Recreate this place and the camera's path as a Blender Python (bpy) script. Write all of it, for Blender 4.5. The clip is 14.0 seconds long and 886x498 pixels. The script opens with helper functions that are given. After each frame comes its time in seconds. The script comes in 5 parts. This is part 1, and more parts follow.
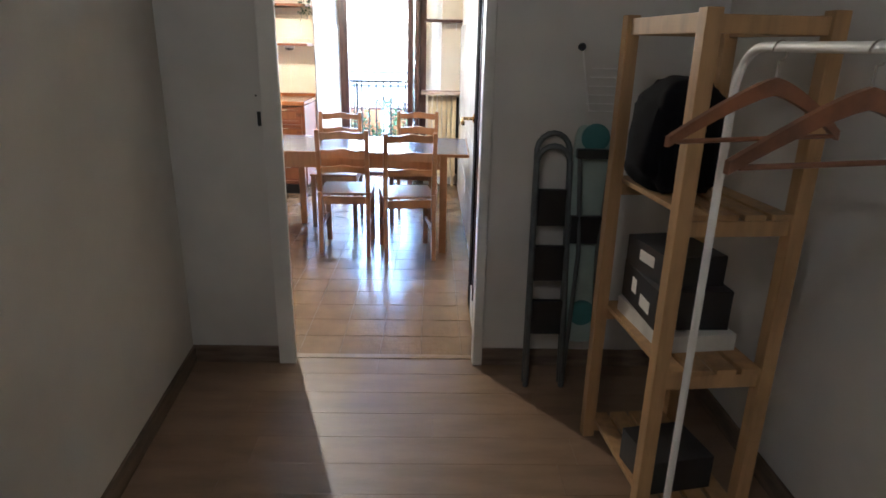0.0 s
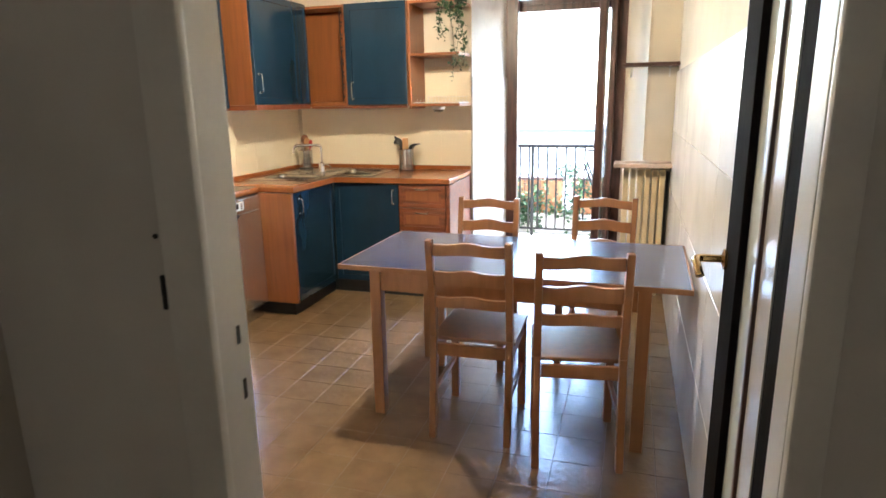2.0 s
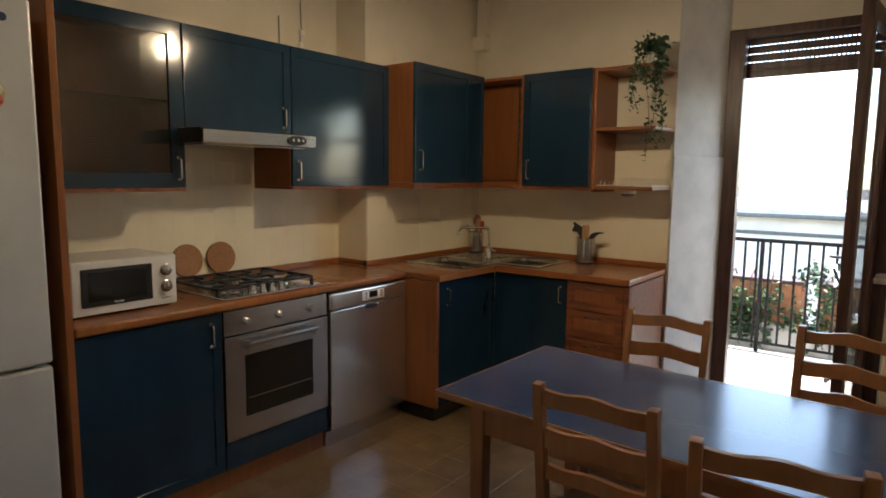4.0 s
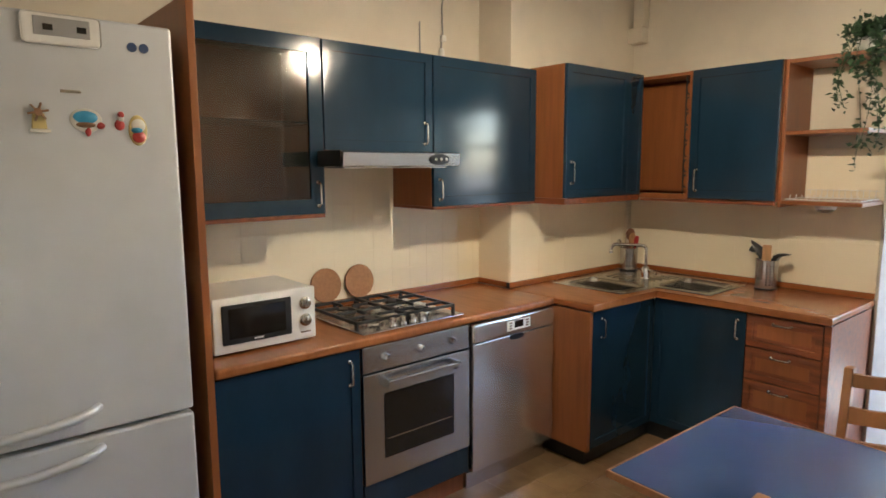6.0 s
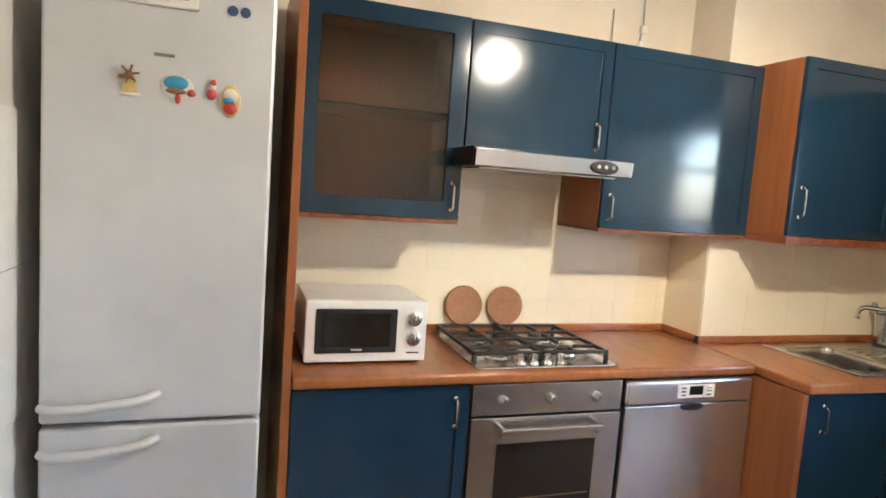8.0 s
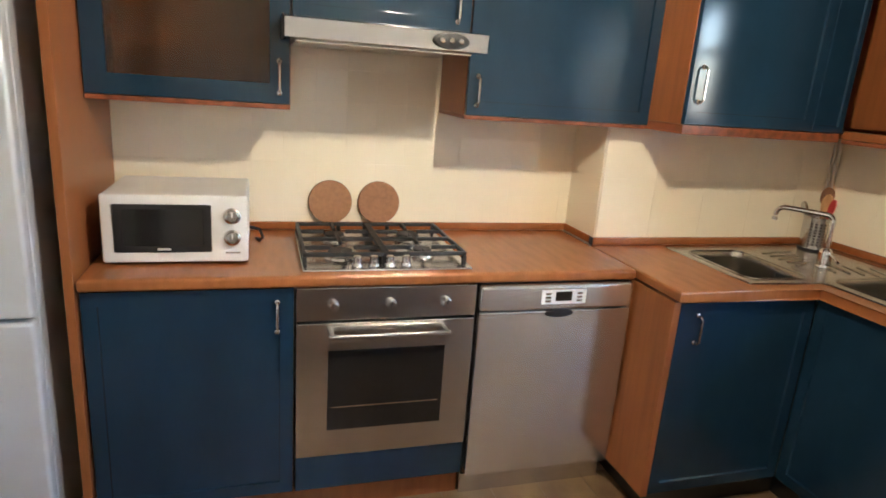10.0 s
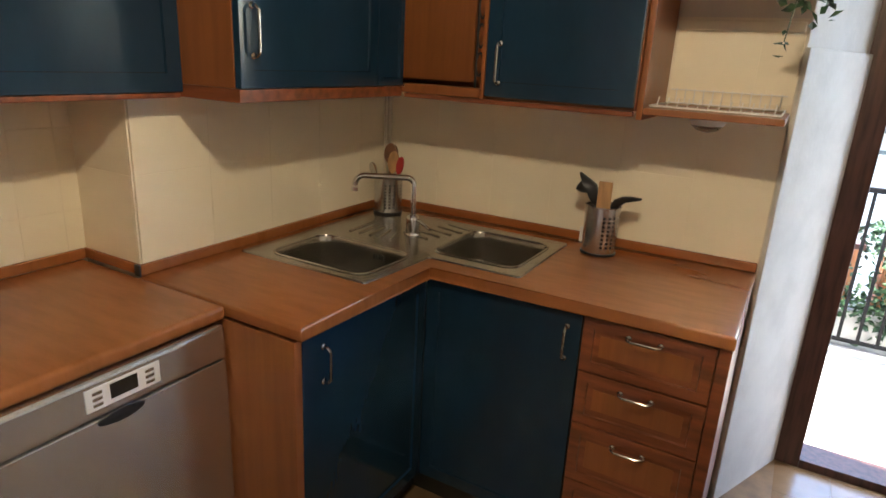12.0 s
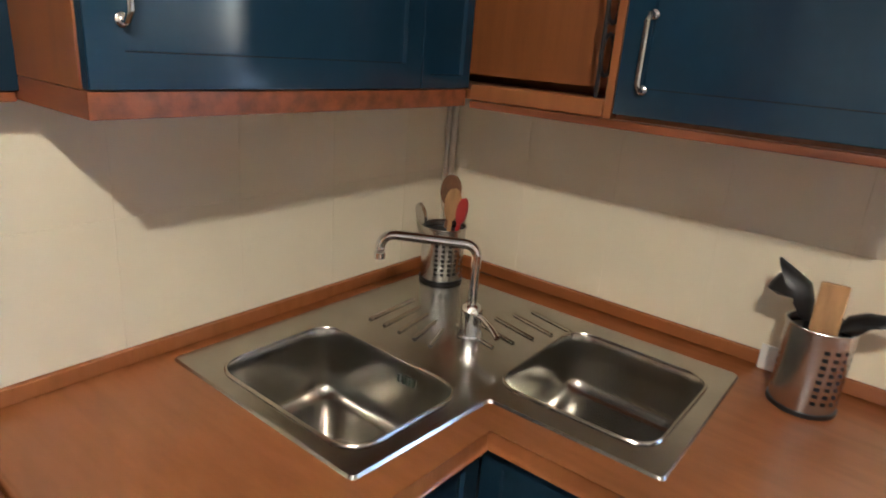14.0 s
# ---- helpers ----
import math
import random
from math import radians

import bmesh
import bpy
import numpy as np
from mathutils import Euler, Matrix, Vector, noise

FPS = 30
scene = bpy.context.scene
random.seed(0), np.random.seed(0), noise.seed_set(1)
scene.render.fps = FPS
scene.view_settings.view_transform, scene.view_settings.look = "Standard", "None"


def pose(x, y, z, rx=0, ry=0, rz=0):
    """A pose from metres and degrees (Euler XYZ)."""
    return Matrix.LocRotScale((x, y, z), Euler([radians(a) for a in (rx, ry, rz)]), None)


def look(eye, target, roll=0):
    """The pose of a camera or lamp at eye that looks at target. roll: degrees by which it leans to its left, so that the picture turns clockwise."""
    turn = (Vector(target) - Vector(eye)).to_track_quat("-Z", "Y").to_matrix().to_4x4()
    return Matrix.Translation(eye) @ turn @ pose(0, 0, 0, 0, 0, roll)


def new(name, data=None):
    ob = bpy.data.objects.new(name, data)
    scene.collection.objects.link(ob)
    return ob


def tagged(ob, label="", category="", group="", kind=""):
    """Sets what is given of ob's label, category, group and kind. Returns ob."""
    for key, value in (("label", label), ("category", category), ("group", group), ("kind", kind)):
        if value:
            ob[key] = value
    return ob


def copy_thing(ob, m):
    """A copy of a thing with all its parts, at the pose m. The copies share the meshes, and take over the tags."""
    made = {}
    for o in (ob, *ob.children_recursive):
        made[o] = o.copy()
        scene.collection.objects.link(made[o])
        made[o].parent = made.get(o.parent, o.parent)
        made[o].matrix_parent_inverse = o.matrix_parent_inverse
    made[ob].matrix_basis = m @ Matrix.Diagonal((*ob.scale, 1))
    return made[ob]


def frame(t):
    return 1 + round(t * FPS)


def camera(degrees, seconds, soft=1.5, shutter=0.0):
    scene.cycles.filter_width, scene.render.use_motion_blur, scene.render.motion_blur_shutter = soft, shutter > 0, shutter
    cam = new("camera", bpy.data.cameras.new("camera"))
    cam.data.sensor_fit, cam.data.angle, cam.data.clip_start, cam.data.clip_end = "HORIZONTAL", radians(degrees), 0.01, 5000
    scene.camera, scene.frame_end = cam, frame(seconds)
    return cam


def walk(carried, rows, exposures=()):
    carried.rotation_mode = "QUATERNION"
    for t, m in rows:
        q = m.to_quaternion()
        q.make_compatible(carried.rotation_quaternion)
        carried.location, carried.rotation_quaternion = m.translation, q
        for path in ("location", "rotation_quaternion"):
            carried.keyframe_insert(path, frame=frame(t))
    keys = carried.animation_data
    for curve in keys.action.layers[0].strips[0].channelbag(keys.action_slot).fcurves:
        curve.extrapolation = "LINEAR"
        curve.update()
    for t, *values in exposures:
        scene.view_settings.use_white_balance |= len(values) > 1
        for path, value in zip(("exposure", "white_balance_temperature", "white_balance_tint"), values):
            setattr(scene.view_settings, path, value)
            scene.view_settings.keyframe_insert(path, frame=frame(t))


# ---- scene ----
cam = camera(71.6, 14.0, soft=1.6, shutter=0.15)
PATH = [
    (0, (2.112, -5.964, 1.453), (2.152, -4.068, 0.819), 1.2),
    (0.5, (2.096, -5.617, 1.432), (1.995, -3.699, 0.875), -0.5),
    (1, (2.103, -5.06, 1.43), (1.775, -3.165, 0.882), 0.2),
    (1.5, (2.054, -4.588, 1.441), (1.698, -2.696, 0.898), -2.2),
    (2, (2.113, -4.142, 1.441), (1.542, -2.283, 0.973), -0.9),
    (2.5, (2.142, -3.794, 1.444), (1.627, -1.899, 1.061), 0.2),
    (3, (2.163, -3.522, 1.437), (1.661, -1.643, 0.972), -1.3),
    (3.5, (2.183, -3.383, 1.467), (1.253, -1.648, 1.114), 2.4),
    (4, (2.171, -3.336, 1.477), (0.947, -1.772, 1.242), 0.6),
    (6.5, (1.778, -3.021, 1.624), (0.089, -1.981, 1.365), 0.7),
    (7, (1.727, -2.841, 1.59), (-0.141, -2.144, 1.433), 3.7),
    (9.5, (1.596, -2.168, 1.508), (-0.303, -1.625, 1.193), 3.3),
    (10, (1.616, -1.921, 1.521), (-0.229, -1.353, 0.997), 4.2),
    (10.5, (1.485, -1.857, 1.513), (-0.248, -1.024, 0.962), 4.1),
    (11, (1.266, -1.846, 1.525), (-0.171, -0.515, 1.122), -0.9),
    (11.5, (1.131, -1.741, 1.546), (0.078, -0.106, 1.069), 2.4),
    (12, (0.932, -1.587, 1.535), (-0.003, 0.084, 0.94), 3.0),
    (12.5, (0.747, -1.483, 1.513), (0.002, 0.278, 0.924), 2.6),
    (13, (0.618, -1.348, 1.518), (0.042, 0.464, 0.896), 3.5),
    (13.5, (0.571, -1.07, 1.527), (-0.235, 0.605, 0.788), 4.4),
    (14, (0.473, -0.778, 1.513), (-0.688, 0.726, 0.889), 4.4),
]
EXPOSURES = [
    (0, 5.6, 5450, 10), (0.5, 5.55, 5400, 10), (1.5, 4.71, 5900, 10), (2.0, 5.12, 6300, 10), (2.5, 5.05, 6500, 10), (3.0, 3.9, 6400, 10), (3.5, 3.2, 6900, 10),
    (4.0, 3.1, 7100, 10), (5.2, 3.9, 6600, 10), (6.5, 4.52, 6000, 10), (7.0, 5.0, 5800, 10), (9.5, 4.72, 5900, 10), (10.0, 4.72, 5900, 10), (10.5, 4.7, 5850, 10), (11.0, 4.68, 5800, 10),
    (11.5, 4.22, 6300, 10), (12.0, 3.84, 6600, 10), (12.5, 3.85, 6450, 10), (13.0, 3.76, 6450, 10), (13.5, 3.98, 6250, 10), (14, 4.38, 5450, 10)]
walk(cam, [(t, look(eye, target, roll)) for t, eye, target, roll in PATH], EXPOSURES)

# ---- light ----
world = bpy.data.worlds.new("sky")
scene.world = world
world.use_nodes = True
wn = world.node_tree
sky = wn.nodes.new("ShaderNodeTexSky")
sky.sky_type = "NISHITA"
sky.sun_disc = False
sky.sun_elevation = radians(59.7)
sky.sun_rotation = radians(85.4)
wn.nodes["Background"].inputs["Strength"].default_value = 0.15
wn.links.new(sky.outputs["Color"], wn.nodes["Background"].inputs["Color"])
sun = new("sun", bpy.data.lights.new("sun", "SUN"))
sun.data.energy, sun.data.angle, sun.data.color = 2.5, radians(0.5), (1, 0.95, 0.88)
sun.matrix_world = look((0, 0, 10), (0.5, -0.04, 10 - 0.86))
LAMP_AT = (0.77, -1.19, 2.28)
HALL_FILL_AT = (1.45, -6.55, 2.45)

# ---- helpers for building ----
ORIGIN = {}


def thing(name, at, label="", category="", group="", kind=""):
    """An Empty at its base; parts are written in world places and shifted to it."""
    ob = new(name)
    ob.empty_display_size = 0.05
    ob.location = at
    ORIGIN[ob.name] = Vector(at)
    return tagged(ob, label, category, group, kind)


def finish(bm, name, mat, smooth):
    bmesh.ops.recalc_face_normals(bm, faces=bm.faces)
    me = bpy.data.meshes.new(name)
    bm.to_mesh(me)
    bm.free()
    me.materials.append(mat)
    if smooth:
        me.shade_smooth()
        me.set_sharp_from_angle(angle=radians(40))
    return me


def even_normals(ob, smooth):
    """Keeps large flat faces flat beside rounded edges."""
    if smooth and len(ob.data.polygons) < 400:
        wnm = ob.modifiers.new("even", "WEIGHTED_NORMAL")
        wnm.keep_sharp = True


def part(name, bm, mat, parent, label="", smooth=True):
    """One mesh under a thing or under a part."""
    o = ORIGIN[parent.name]
    bmesh.ops.translate(bm, verts=bm.verts, vec=-o)
    ob = new(name, finish(bm, name, mat, smooth))
    ob.parent = parent
    ORIGIN[ob.name] = o
    even_normals(ob, smooth)
    return tagged(ob, label)


def solid(name, bm, mat, label="", category="", group="", kind="", smooth=True):
    """A thing or a piece of the setting that is one mesh, its origin at its base."""
    xs = [v.co for v in bm.verts]
    o = Vector(((min(v.x for v in xs) + max(v.x for v in xs)) / 2, (min(v.y for v in xs) + max(v.y for v in xs)) / 2, min(v.z for v in xs)))
    bmesh.ops.translate(bm, verts=bm.verts, vec=-o)
    ob = new(name, finish(bm, name, mat, smooth))
    ob.location = o
    ORIGIN[ob.name] = o
    even_normals(ob, smooth)
    return tagged(ob, label, category, group, kind)


def box(x0, x1, y0, y1, z0, z1, bevel=0.0, bm=None, seg=2):
    one = bmesh.new()
    bmesh.ops.create_cube(one, size=1)
    for v in one.verts:
        v.co = Vector((x0 + (v.co.x + 0.5) * (x1 - x0), y0 + (v.co.y + 0.5) * (y1 - y0), z0 + (v.co.z + 0.5) * (z1 - z0)))
    if bevel > 0:
        bmesh.ops.bevel(one, geom=one.edges[:], offset=bevel, segments=seg, profile=0.5, affect="EDGES")
    return merge(bm, one)


def merge(bm, one):
    if bm is None:
        return one
    me = bpy.data.meshes.new("tmp")
    one.to_mesh(me)
    one.free()
    bm.from_mesh(me)
    bpy.data.meshes.remove(me)
    return bm


def prism(pts, z0, z1, bm=None, bevel=0.0):
    """A plan outline drawn up from z0 to z1."""
    one = bmesh.new()
    low = [one.verts.new((x, y, z0)) for x, y in pts]
    top = [one.verts.new((x, y, z1)) for x, y in pts]
    one.faces.new(low[::-1])
    one.faces.new(top)
    for i in range(len(pts)):
        one.faces.new((low[i], low[(i + 1) % len(pts)], top[(i + 1) % len(pts)], top[i]))
    if bevel:
        bmesh.ops.bevel(one, geom=one.edges[:], offset=bevel, segments=2, profile=0.5, affect="EDGES")
    return merge(bm, one)


def lathe(rings, at=(0, 0, 0), n=24, bm=None, axis="z"):
    """A turned shape: rings of (radius, height) along an axis from at."""
    one = bmesh.new()
    rows = []
    for r, h in rings:
        row = []
        for i in range(n):
            a = 2 * math.pi * i / n
            p = (r * math.cos(a), r * math.sin(a), h)
            p = {"z": p, "x": (h, p[0], p[1]), "y": (p[0], h, p[1])}[axis]
            row.append(one.verts.new(Vector(p) + Vector(at)))
        rows.append(row)
    for a, b in zip(rows, rows[1:]):
        for i in range(n):
            one.faces.new((a[i], a[(i + 1) % n], b[(i + 1) % n], b[i]))
    one.faces.new(rows[0][::-1])
    one.faces.new(rows[-1])
    return merge(bm, one)


def tube(path, r, n=10, bm=None, closed=False):
    """A round bar along a path of points."""
    one = bmesh.new()
    P = [Vector(p) for p in path]
    rows, last = [], None
    for i, p in enumerate(P):
        a, b = P[max(i - 1, 0)], P[min(i + 1, len(P) - 1)]
        if closed:
            a, b = P[i - 1], P[(i + 1) % len(P)]
        d = (b - a).normalized()
        u = last - d * last.dot(d) if last is not None else d.orthogonal()
        u.normalize()
        last = u
        w = d.cross(u)
        rows.append([one.verts.new(p + (u * math.cos(2 * math.pi * k / n) + w * math.sin(2 * math.pi * k / n)) * r) for k in range(n)])
    pairs = list(zip(rows, rows[1:])) + ([(rows[-1], rows[0])] if closed else [])
    for a, b in pairs:
        for k in range(n):
            one.faces.new((a[k], a[(k + 1) % n], b[(k + 1) % n], b[k]))
    if not closed:
        one.faces.new(rows[0][::-1])
        one.faces.new(rows[-1])
    return merge(bm, one)


def arc(c, r, a0, a1, u, w, n=8):
    """Points of an arc round c in the plane of u and w, degrees."""
    c, u, w = Vector(c), Vector(u), Vector(w)
    return [c + u * r * math.cos(radians(a0 + (a1 - a0) * i / n)) + w * r * math.sin(radians(a0 + (a1 - a0) * i / n)) for i in range(n + 1)]


# ---- materials ----
def material(name, color, rough=0.5, metal=0.0, noise_scale=8.0, amount=0.12, fine=120.0, bump=0.05, stretch=(1, 1, 1), coat=0.0, piece=0.0, spec=0.5, tint=None, rough_var=0.08, stains=0.0):
    """A surface with two scales of variation, fine relief and uneven gloss."""
    m = bpy.data.materials.new(name)
    m.use_nodes = True
    t = m.node_tree
    L = t.links.new
    b = t.nodes["Principled BSDF"]
    co = t.nodes.new("ShaderNodeTexCoord")
    geo = t.nodes.new("ShaderNodeNewGeometry")
    mp = t.nodes.new("ShaderNodeMapping")
    mp.inputs["Scale"].default_value = stretch
    L(geo.outputs["Position"], mp.inputs["Vector"])
    big = t.nodes.new("ShaderNodeTexNoise")
    big.inputs["Scale"].default_value, big.inputs["Detail"].default_value = noise_scale, 3
    small = t.nodes.new("ShaderNodeTexNoise")
    small.inputs["Scale"].default_value, small.inputs["Detail"].default_value = fine, 3
    for n in (big, small):
        L(mp.outputs["Vector"], n.inputs["Vector"])
    mix = t.nodes.new("ShaderNodeMix")
    mix.data_type = "RGBA"
    other = tint or tuple(max(0.0, c * (1 - 2.2 * amount)) for c in color)
    lighter = tuple(min(1.0, c * (1 + amount)) for c in color)
    mix.inputs[6].default_value, mix.inputs[7].default_value = (*other, 1), (*lighter, 1)
    ramp = t.nodes.new("ShaderNodeMapRange")
    ramp.inputs["From Min"].default_value, ramp.inputs["From Max"].default_value = 0.3, 0.62
    L(big.outputs["Fac"], ramp.inputs["Value"])
    add = t.nodes.new("ShaderNodeMath")
    add.operation = "MULTIPLY_ADD"
    L(small.outputs["Fac"], add.inputs[0])
    add.inputs[1].default_value, add.inputs[2].default_value = 0.5, -0.25
    sumn = t.nodes.new("ShaderNodeMath")
    sumn.operation, sumn.use_clamp = "ADD", True
    L(ramp.outputs["Result"], sumn.inputs[0])
    L(add.outputs[0], sumn.inputs[1])
    L(sumn.outputs[0], mix.inputs[0])
    last = mix.outputs[2]
    if piece:
        info = t.nodes.new("ShaderNodeObjectInfo")
        hsv = t.nodes.new("ShaderNodeHueSaturation")
        r = t.nodes.new("ShaderNodeMapRange")
        r.inputs["To Min"].default_value, r.inputs["To Max"].default_value = 1 - piece, 1 + piece
        L(info.outputs["Random"], r.inputs["Value"])
        L(r.outputs["Result"], hsv.inputs["Value"])
        L(last, hsv.inputs["Color"])
        last = hsv.outputs["Color"]
    if stains:
        sn = t.nodes.new("ShaderNodeTexNoise")
        sn.inputs["Scale"].default_value, sn.inputs["Detail"].default_value = 1.7, 6
        L(geo.outputs["Position"], sn.inputs["Vector"])
        sr = t.nodes.new("ShaderNodeMapRange")
        sr.inputs["From Min"].default_value, sr.inputs["From Max"].default_value = 0.55, 0.75
        sr.inputs["To Max"].default_value = stains
        L(sn.outputs["Fac"], sr.inputs["Value"])
        sm = t.nodes.new("ShaderNodeMix")
        sm.data_type = "RGBA"
        sm.inputs[7].default_value = (*[c * 0.62 for c in color], 1)
        L(sr.outputs["Result"], sm.inputs[0])
        L(last, sm.inputs[6])
        last = sm.outputs[2]
    L(last, b.inputs["Base Color"])
    b.inputs["Metallic"].default_value = metal
    b.inputs["Specular IOR Level"].default_value = spec
    b.inputs["Coat Weight"].default_value = coat
    b.inputs["Coat Roughness"].default_value = 0.15
    rr = t.nodes.new("ShaderNodeMapRange")
    low, high = max(0.02, rough - rough_var), min(1, rough + rough_var)
    if rough >= 0.275:
        low = max(low, 0.288)
    else:
        high = min(high, 0.262)
    rr.inputs["To Min"].default_value, rr.inputs["To Max"].default_value = min(low, high), max(low, high)
    L(big.outputs["Fac"], rr.inputs["Value"])
    L(rr.outputs["Result"], b.inputs["Roughness"])
    if bump:
        bp = t.nodes.new("ShaderNodeBump")
        bp.inputs["Strength"].default_value, bp.inputs["Distance"].default_value = bump, 0.004
        L(small.outputs["Fac"], bp.inputs["Height"])
        L(bp.outputs["Normal"], b.inputs["Normal"])
    return m


def glass_material(name, color, rough=0.02):
    m = bpy.data.materials.new(name)
    m.use_nodes = True
    b = m.node_tree.nodes["Principled BSDF"]
    b.inputs["Base Color"].default_value = (*color, 1)
    b.inputs["Transmission Weight"].default_value = 1
    b.inputs["Roughness"].default_value = rough
    b.inputs["IOR"].default_value = 1.45
    return m


def glow_material(name, color, strength):
    m = bpy.data.materials.new(name)
    m.use_nodes = True
    b = m.node_tree.nodes["Principled BSDF"]
    b.inputs["Base Color"].default_value = (*color, 1)
    b.inputs["Emission Color"].default_value = (*color, 1)
    b.inputs["Emission Strength"].default_value = strength
    return m


PAINT_HALL = material("hall_wall_paint", (0.66, 0.63, 0.58), 0.75, noise_scale=2.2, amount=0.05, fine=220, bump=0.08, stains=0.25)
PAINT = material("kitchen_wall_paint", (0.72, 0.65, 0.53), 0.7, noise_scale=2.5, amount=0.04, fine=200, bump=0.08, stains=0.15)
PLASTER_OLD = material("patchy_white_plaster", (0.58, 0.555, 0.51), 0.65, noise_scale=7, amount=0.05, fine=60, bump=0.25, stains=0.6)
CEILING = material("ceiling_paint", (0.70, 0.66, 0.58), 0.8, noise_scale=2, amount=0.03, fine=200, bump=0.05)
TILE_WALL = material("cream_wall_tile", (0.86, 0.77, 0.585), 0.28, noise_scale=2, amount=0.004, fine=60, bump=0, piece=0.006, rough_var=0)
TILE_PANEL = material("pale_wall_panel", (0.85, 0.83, 0.78), 0.20, noise_scale=3, amount=0.03, fine=60, bump=0.02, piece=0.02)
GROUT = material("grout", (0.82, 0.73, 0.55), 0.7, noise_scale=12, amount=0.03)
FLOOR_TILE = material("mottled_brown_floor_tile", (0.225, 0.142, 0.074), 0.24, noise_scale=7, amount=0.08, fine=34, bump=0.5, piece=0.03, rough_var=0.06, spec=1.0)
FLOOR_GROUT = material("floor_grout", (0.195, 0.124, 0.066), 0.45, noise_scale=12, amount=0.15)
PLANK = material("brown_laminate_plank", (0.25, 0.165, 0.105), 0.40, noise_scale=4, amount=0.09, fine=60, bump=0.05, stretch=(0.8, 3, 1), piece=0.07, stains=0.4)
THRESHOLD = material("worn_brown_strip", (0.27, 0.18, 0.10), 0.4, noise_scale=9, amount=0.15)
SKIRT = material("brown_skirting", (0.17, 0.12, 0.085), 0.5, noise_scale=5, amount=0.2, stretch=(1, 1, 6))
WHITE_GLOSS = material("white_gloss_paint", (0.74, 0.72, 0.67), 0.32, noise_scale=4, amount=0.05, fine=90, bump=0.04)
DARK_WOOD = material("dark_brown_stained_wood", (0.075, 0.032, 0.024), 0.36, noise_scale=8, amount=0.25, fine=80, bump=0.06, stretch=(6, 6, 0.6))
BLACK_WOOD = material("near_black_wood", (0.010, 0.008, 0.008), 0.85, spec=0.04, noise_scale=8, amount=0.2, stretch=(6, 6, 0.6))
BLUE = material("petrol_blue_lacquered_wood", (0.0105, 0.0315, 0.057), 0.125, noise_scale=5, amount=0.08, fine=90, bump=0.012, stretch=(1, 1, 0.4), rough_var=0.05)
ORANGE = material("orange_cherry_veneer", (0.27, 0.092, 0.028), 0.34, noise_scale=5, amount=0.07, fine=60, bump=0.03, stretch=(7, 7, 0.5))
ORANGE_DARK = material("reddish_cherry_wood", (0.22, 0.065, 0.024), 0.36, noise_scale=5, amount=0.2, fine=60, bump=0.03, stretch=(0.7, 7, 7))
WORKTOP = material("orange_wood_worktop", (0.32, 0.112, 0.035), 0.25, noise_scale=7, amount=0.05, fine=45, bump=0, stretch=(1.0, 5, 1), rough_var=0)
PINE = material("varnished_pine", (0.34, 0.155, 0.065), 0.34, noise_scale=6, amount=0.07, fine=60, bump=0.04, stretch=(5, 5, 0.7))
PINE_PALE = material("raw_pine", (0.42, 0.25, 0.11), 0.5, noise_scale=6, amount=0.1, fine=60, bump=0.05, stretch=(5, 5, 0.6))
TABLE_BLUE = material("blue_table_laminate", (0.040, 0.074, 0.175), 0.20, coat=0.3, noise_scale=2.5, amount=0.008, fine=200, bump=0, rough_var=0, spec=0.8)
STEEL = material("brushed_steel", (0.58, 0.57, 0.56), 0.25, metal=1, noise_scale=14, amount=0.02, fine=160, bump=0.006, stretch=(1, 1, 10), rough_var=0.03)
STEEL_DOOR = material("brushed_appliance_steel", (0.74, 0.73, 0.72), 0.22, metal=0.9, noise_scale=2, amount=0.02, fine=4, bump=0, rough_var=0)
STEEL_DOOR.node_tree.nodes["Principled BSDF"].inputs["Anisotropic"].default_value = 0.0
STEEL_DOOR.node_tree.nodes["Principled BSDF"].inputs["Anisotropic Rotation"].default_value = 0.25
STEEL_SINK = material("satin_sink_steel", (0.44, 0.42, 0.38), 0.26, metal=1, noise_scale=12, amount=0.04, fine=150, bump=0.008, rough_var=0.05)
CHROME = material("chrome", (0.78, 0.78, 0.78), 0.08, metal=1, noise_scale=12, amount=0.03, bump=0, rough_var=0.03)
NICKEL = material("nickel_handle", (0.62, 0.60, 0.57), 0.25, metal=1, noise_scale=12, amount=0.05, bump=0)
BRASS = material("brass", (0.72, 0.49, 0.20), 0.22, metal=1, noise_scale=12, amount=0.08, bump=0)
FRIDGE_GREY = material("silver_grey_enamel", (0.60, 0.61, 0.63), 0.34, noise_scale=3, amount=0.03, fine=260, bump=0.04, metal=0.25)
GREY_RECESS = material("grey_plastic_recess", (0.33, 0.32, 0.31), 0.4, noise_scale=4, amount=0.05)
WHITE_PLASTIC = material("white_plastic", (0.78, 0.76, 0.72), 0.35, noise_scale=4, amount=0.04, bump=0.02)
BLACK_PLASTIC = material("black_plastic", (0.014, 0.014, 0.015), 0.35, noise_scale=9, amount=0.2, bump=0.03)
BLACK_IRON = material("black_cast_iron", (0.02, 0.02, 0.02), 0.55, noise_scale=20, amount=0.2, bump=0.1)
BLACK_GLASS = material("black_oven_glass", (0.012, 0.011, 0.010), 0.07, noise_scale=5, amount=0.1, bump=0, coat=0.3)
CORK = material("cork", (0.34, 0.165, 0.08), 0.85, noise_scale=60, amount=0.07, fine=220, bump=0.3)
RADIATOR = material("cream_radiator_enamel", (0.72, 0.60, 0.38), 0.35, noise_scale=5, amount=0.07, bump=0.03)
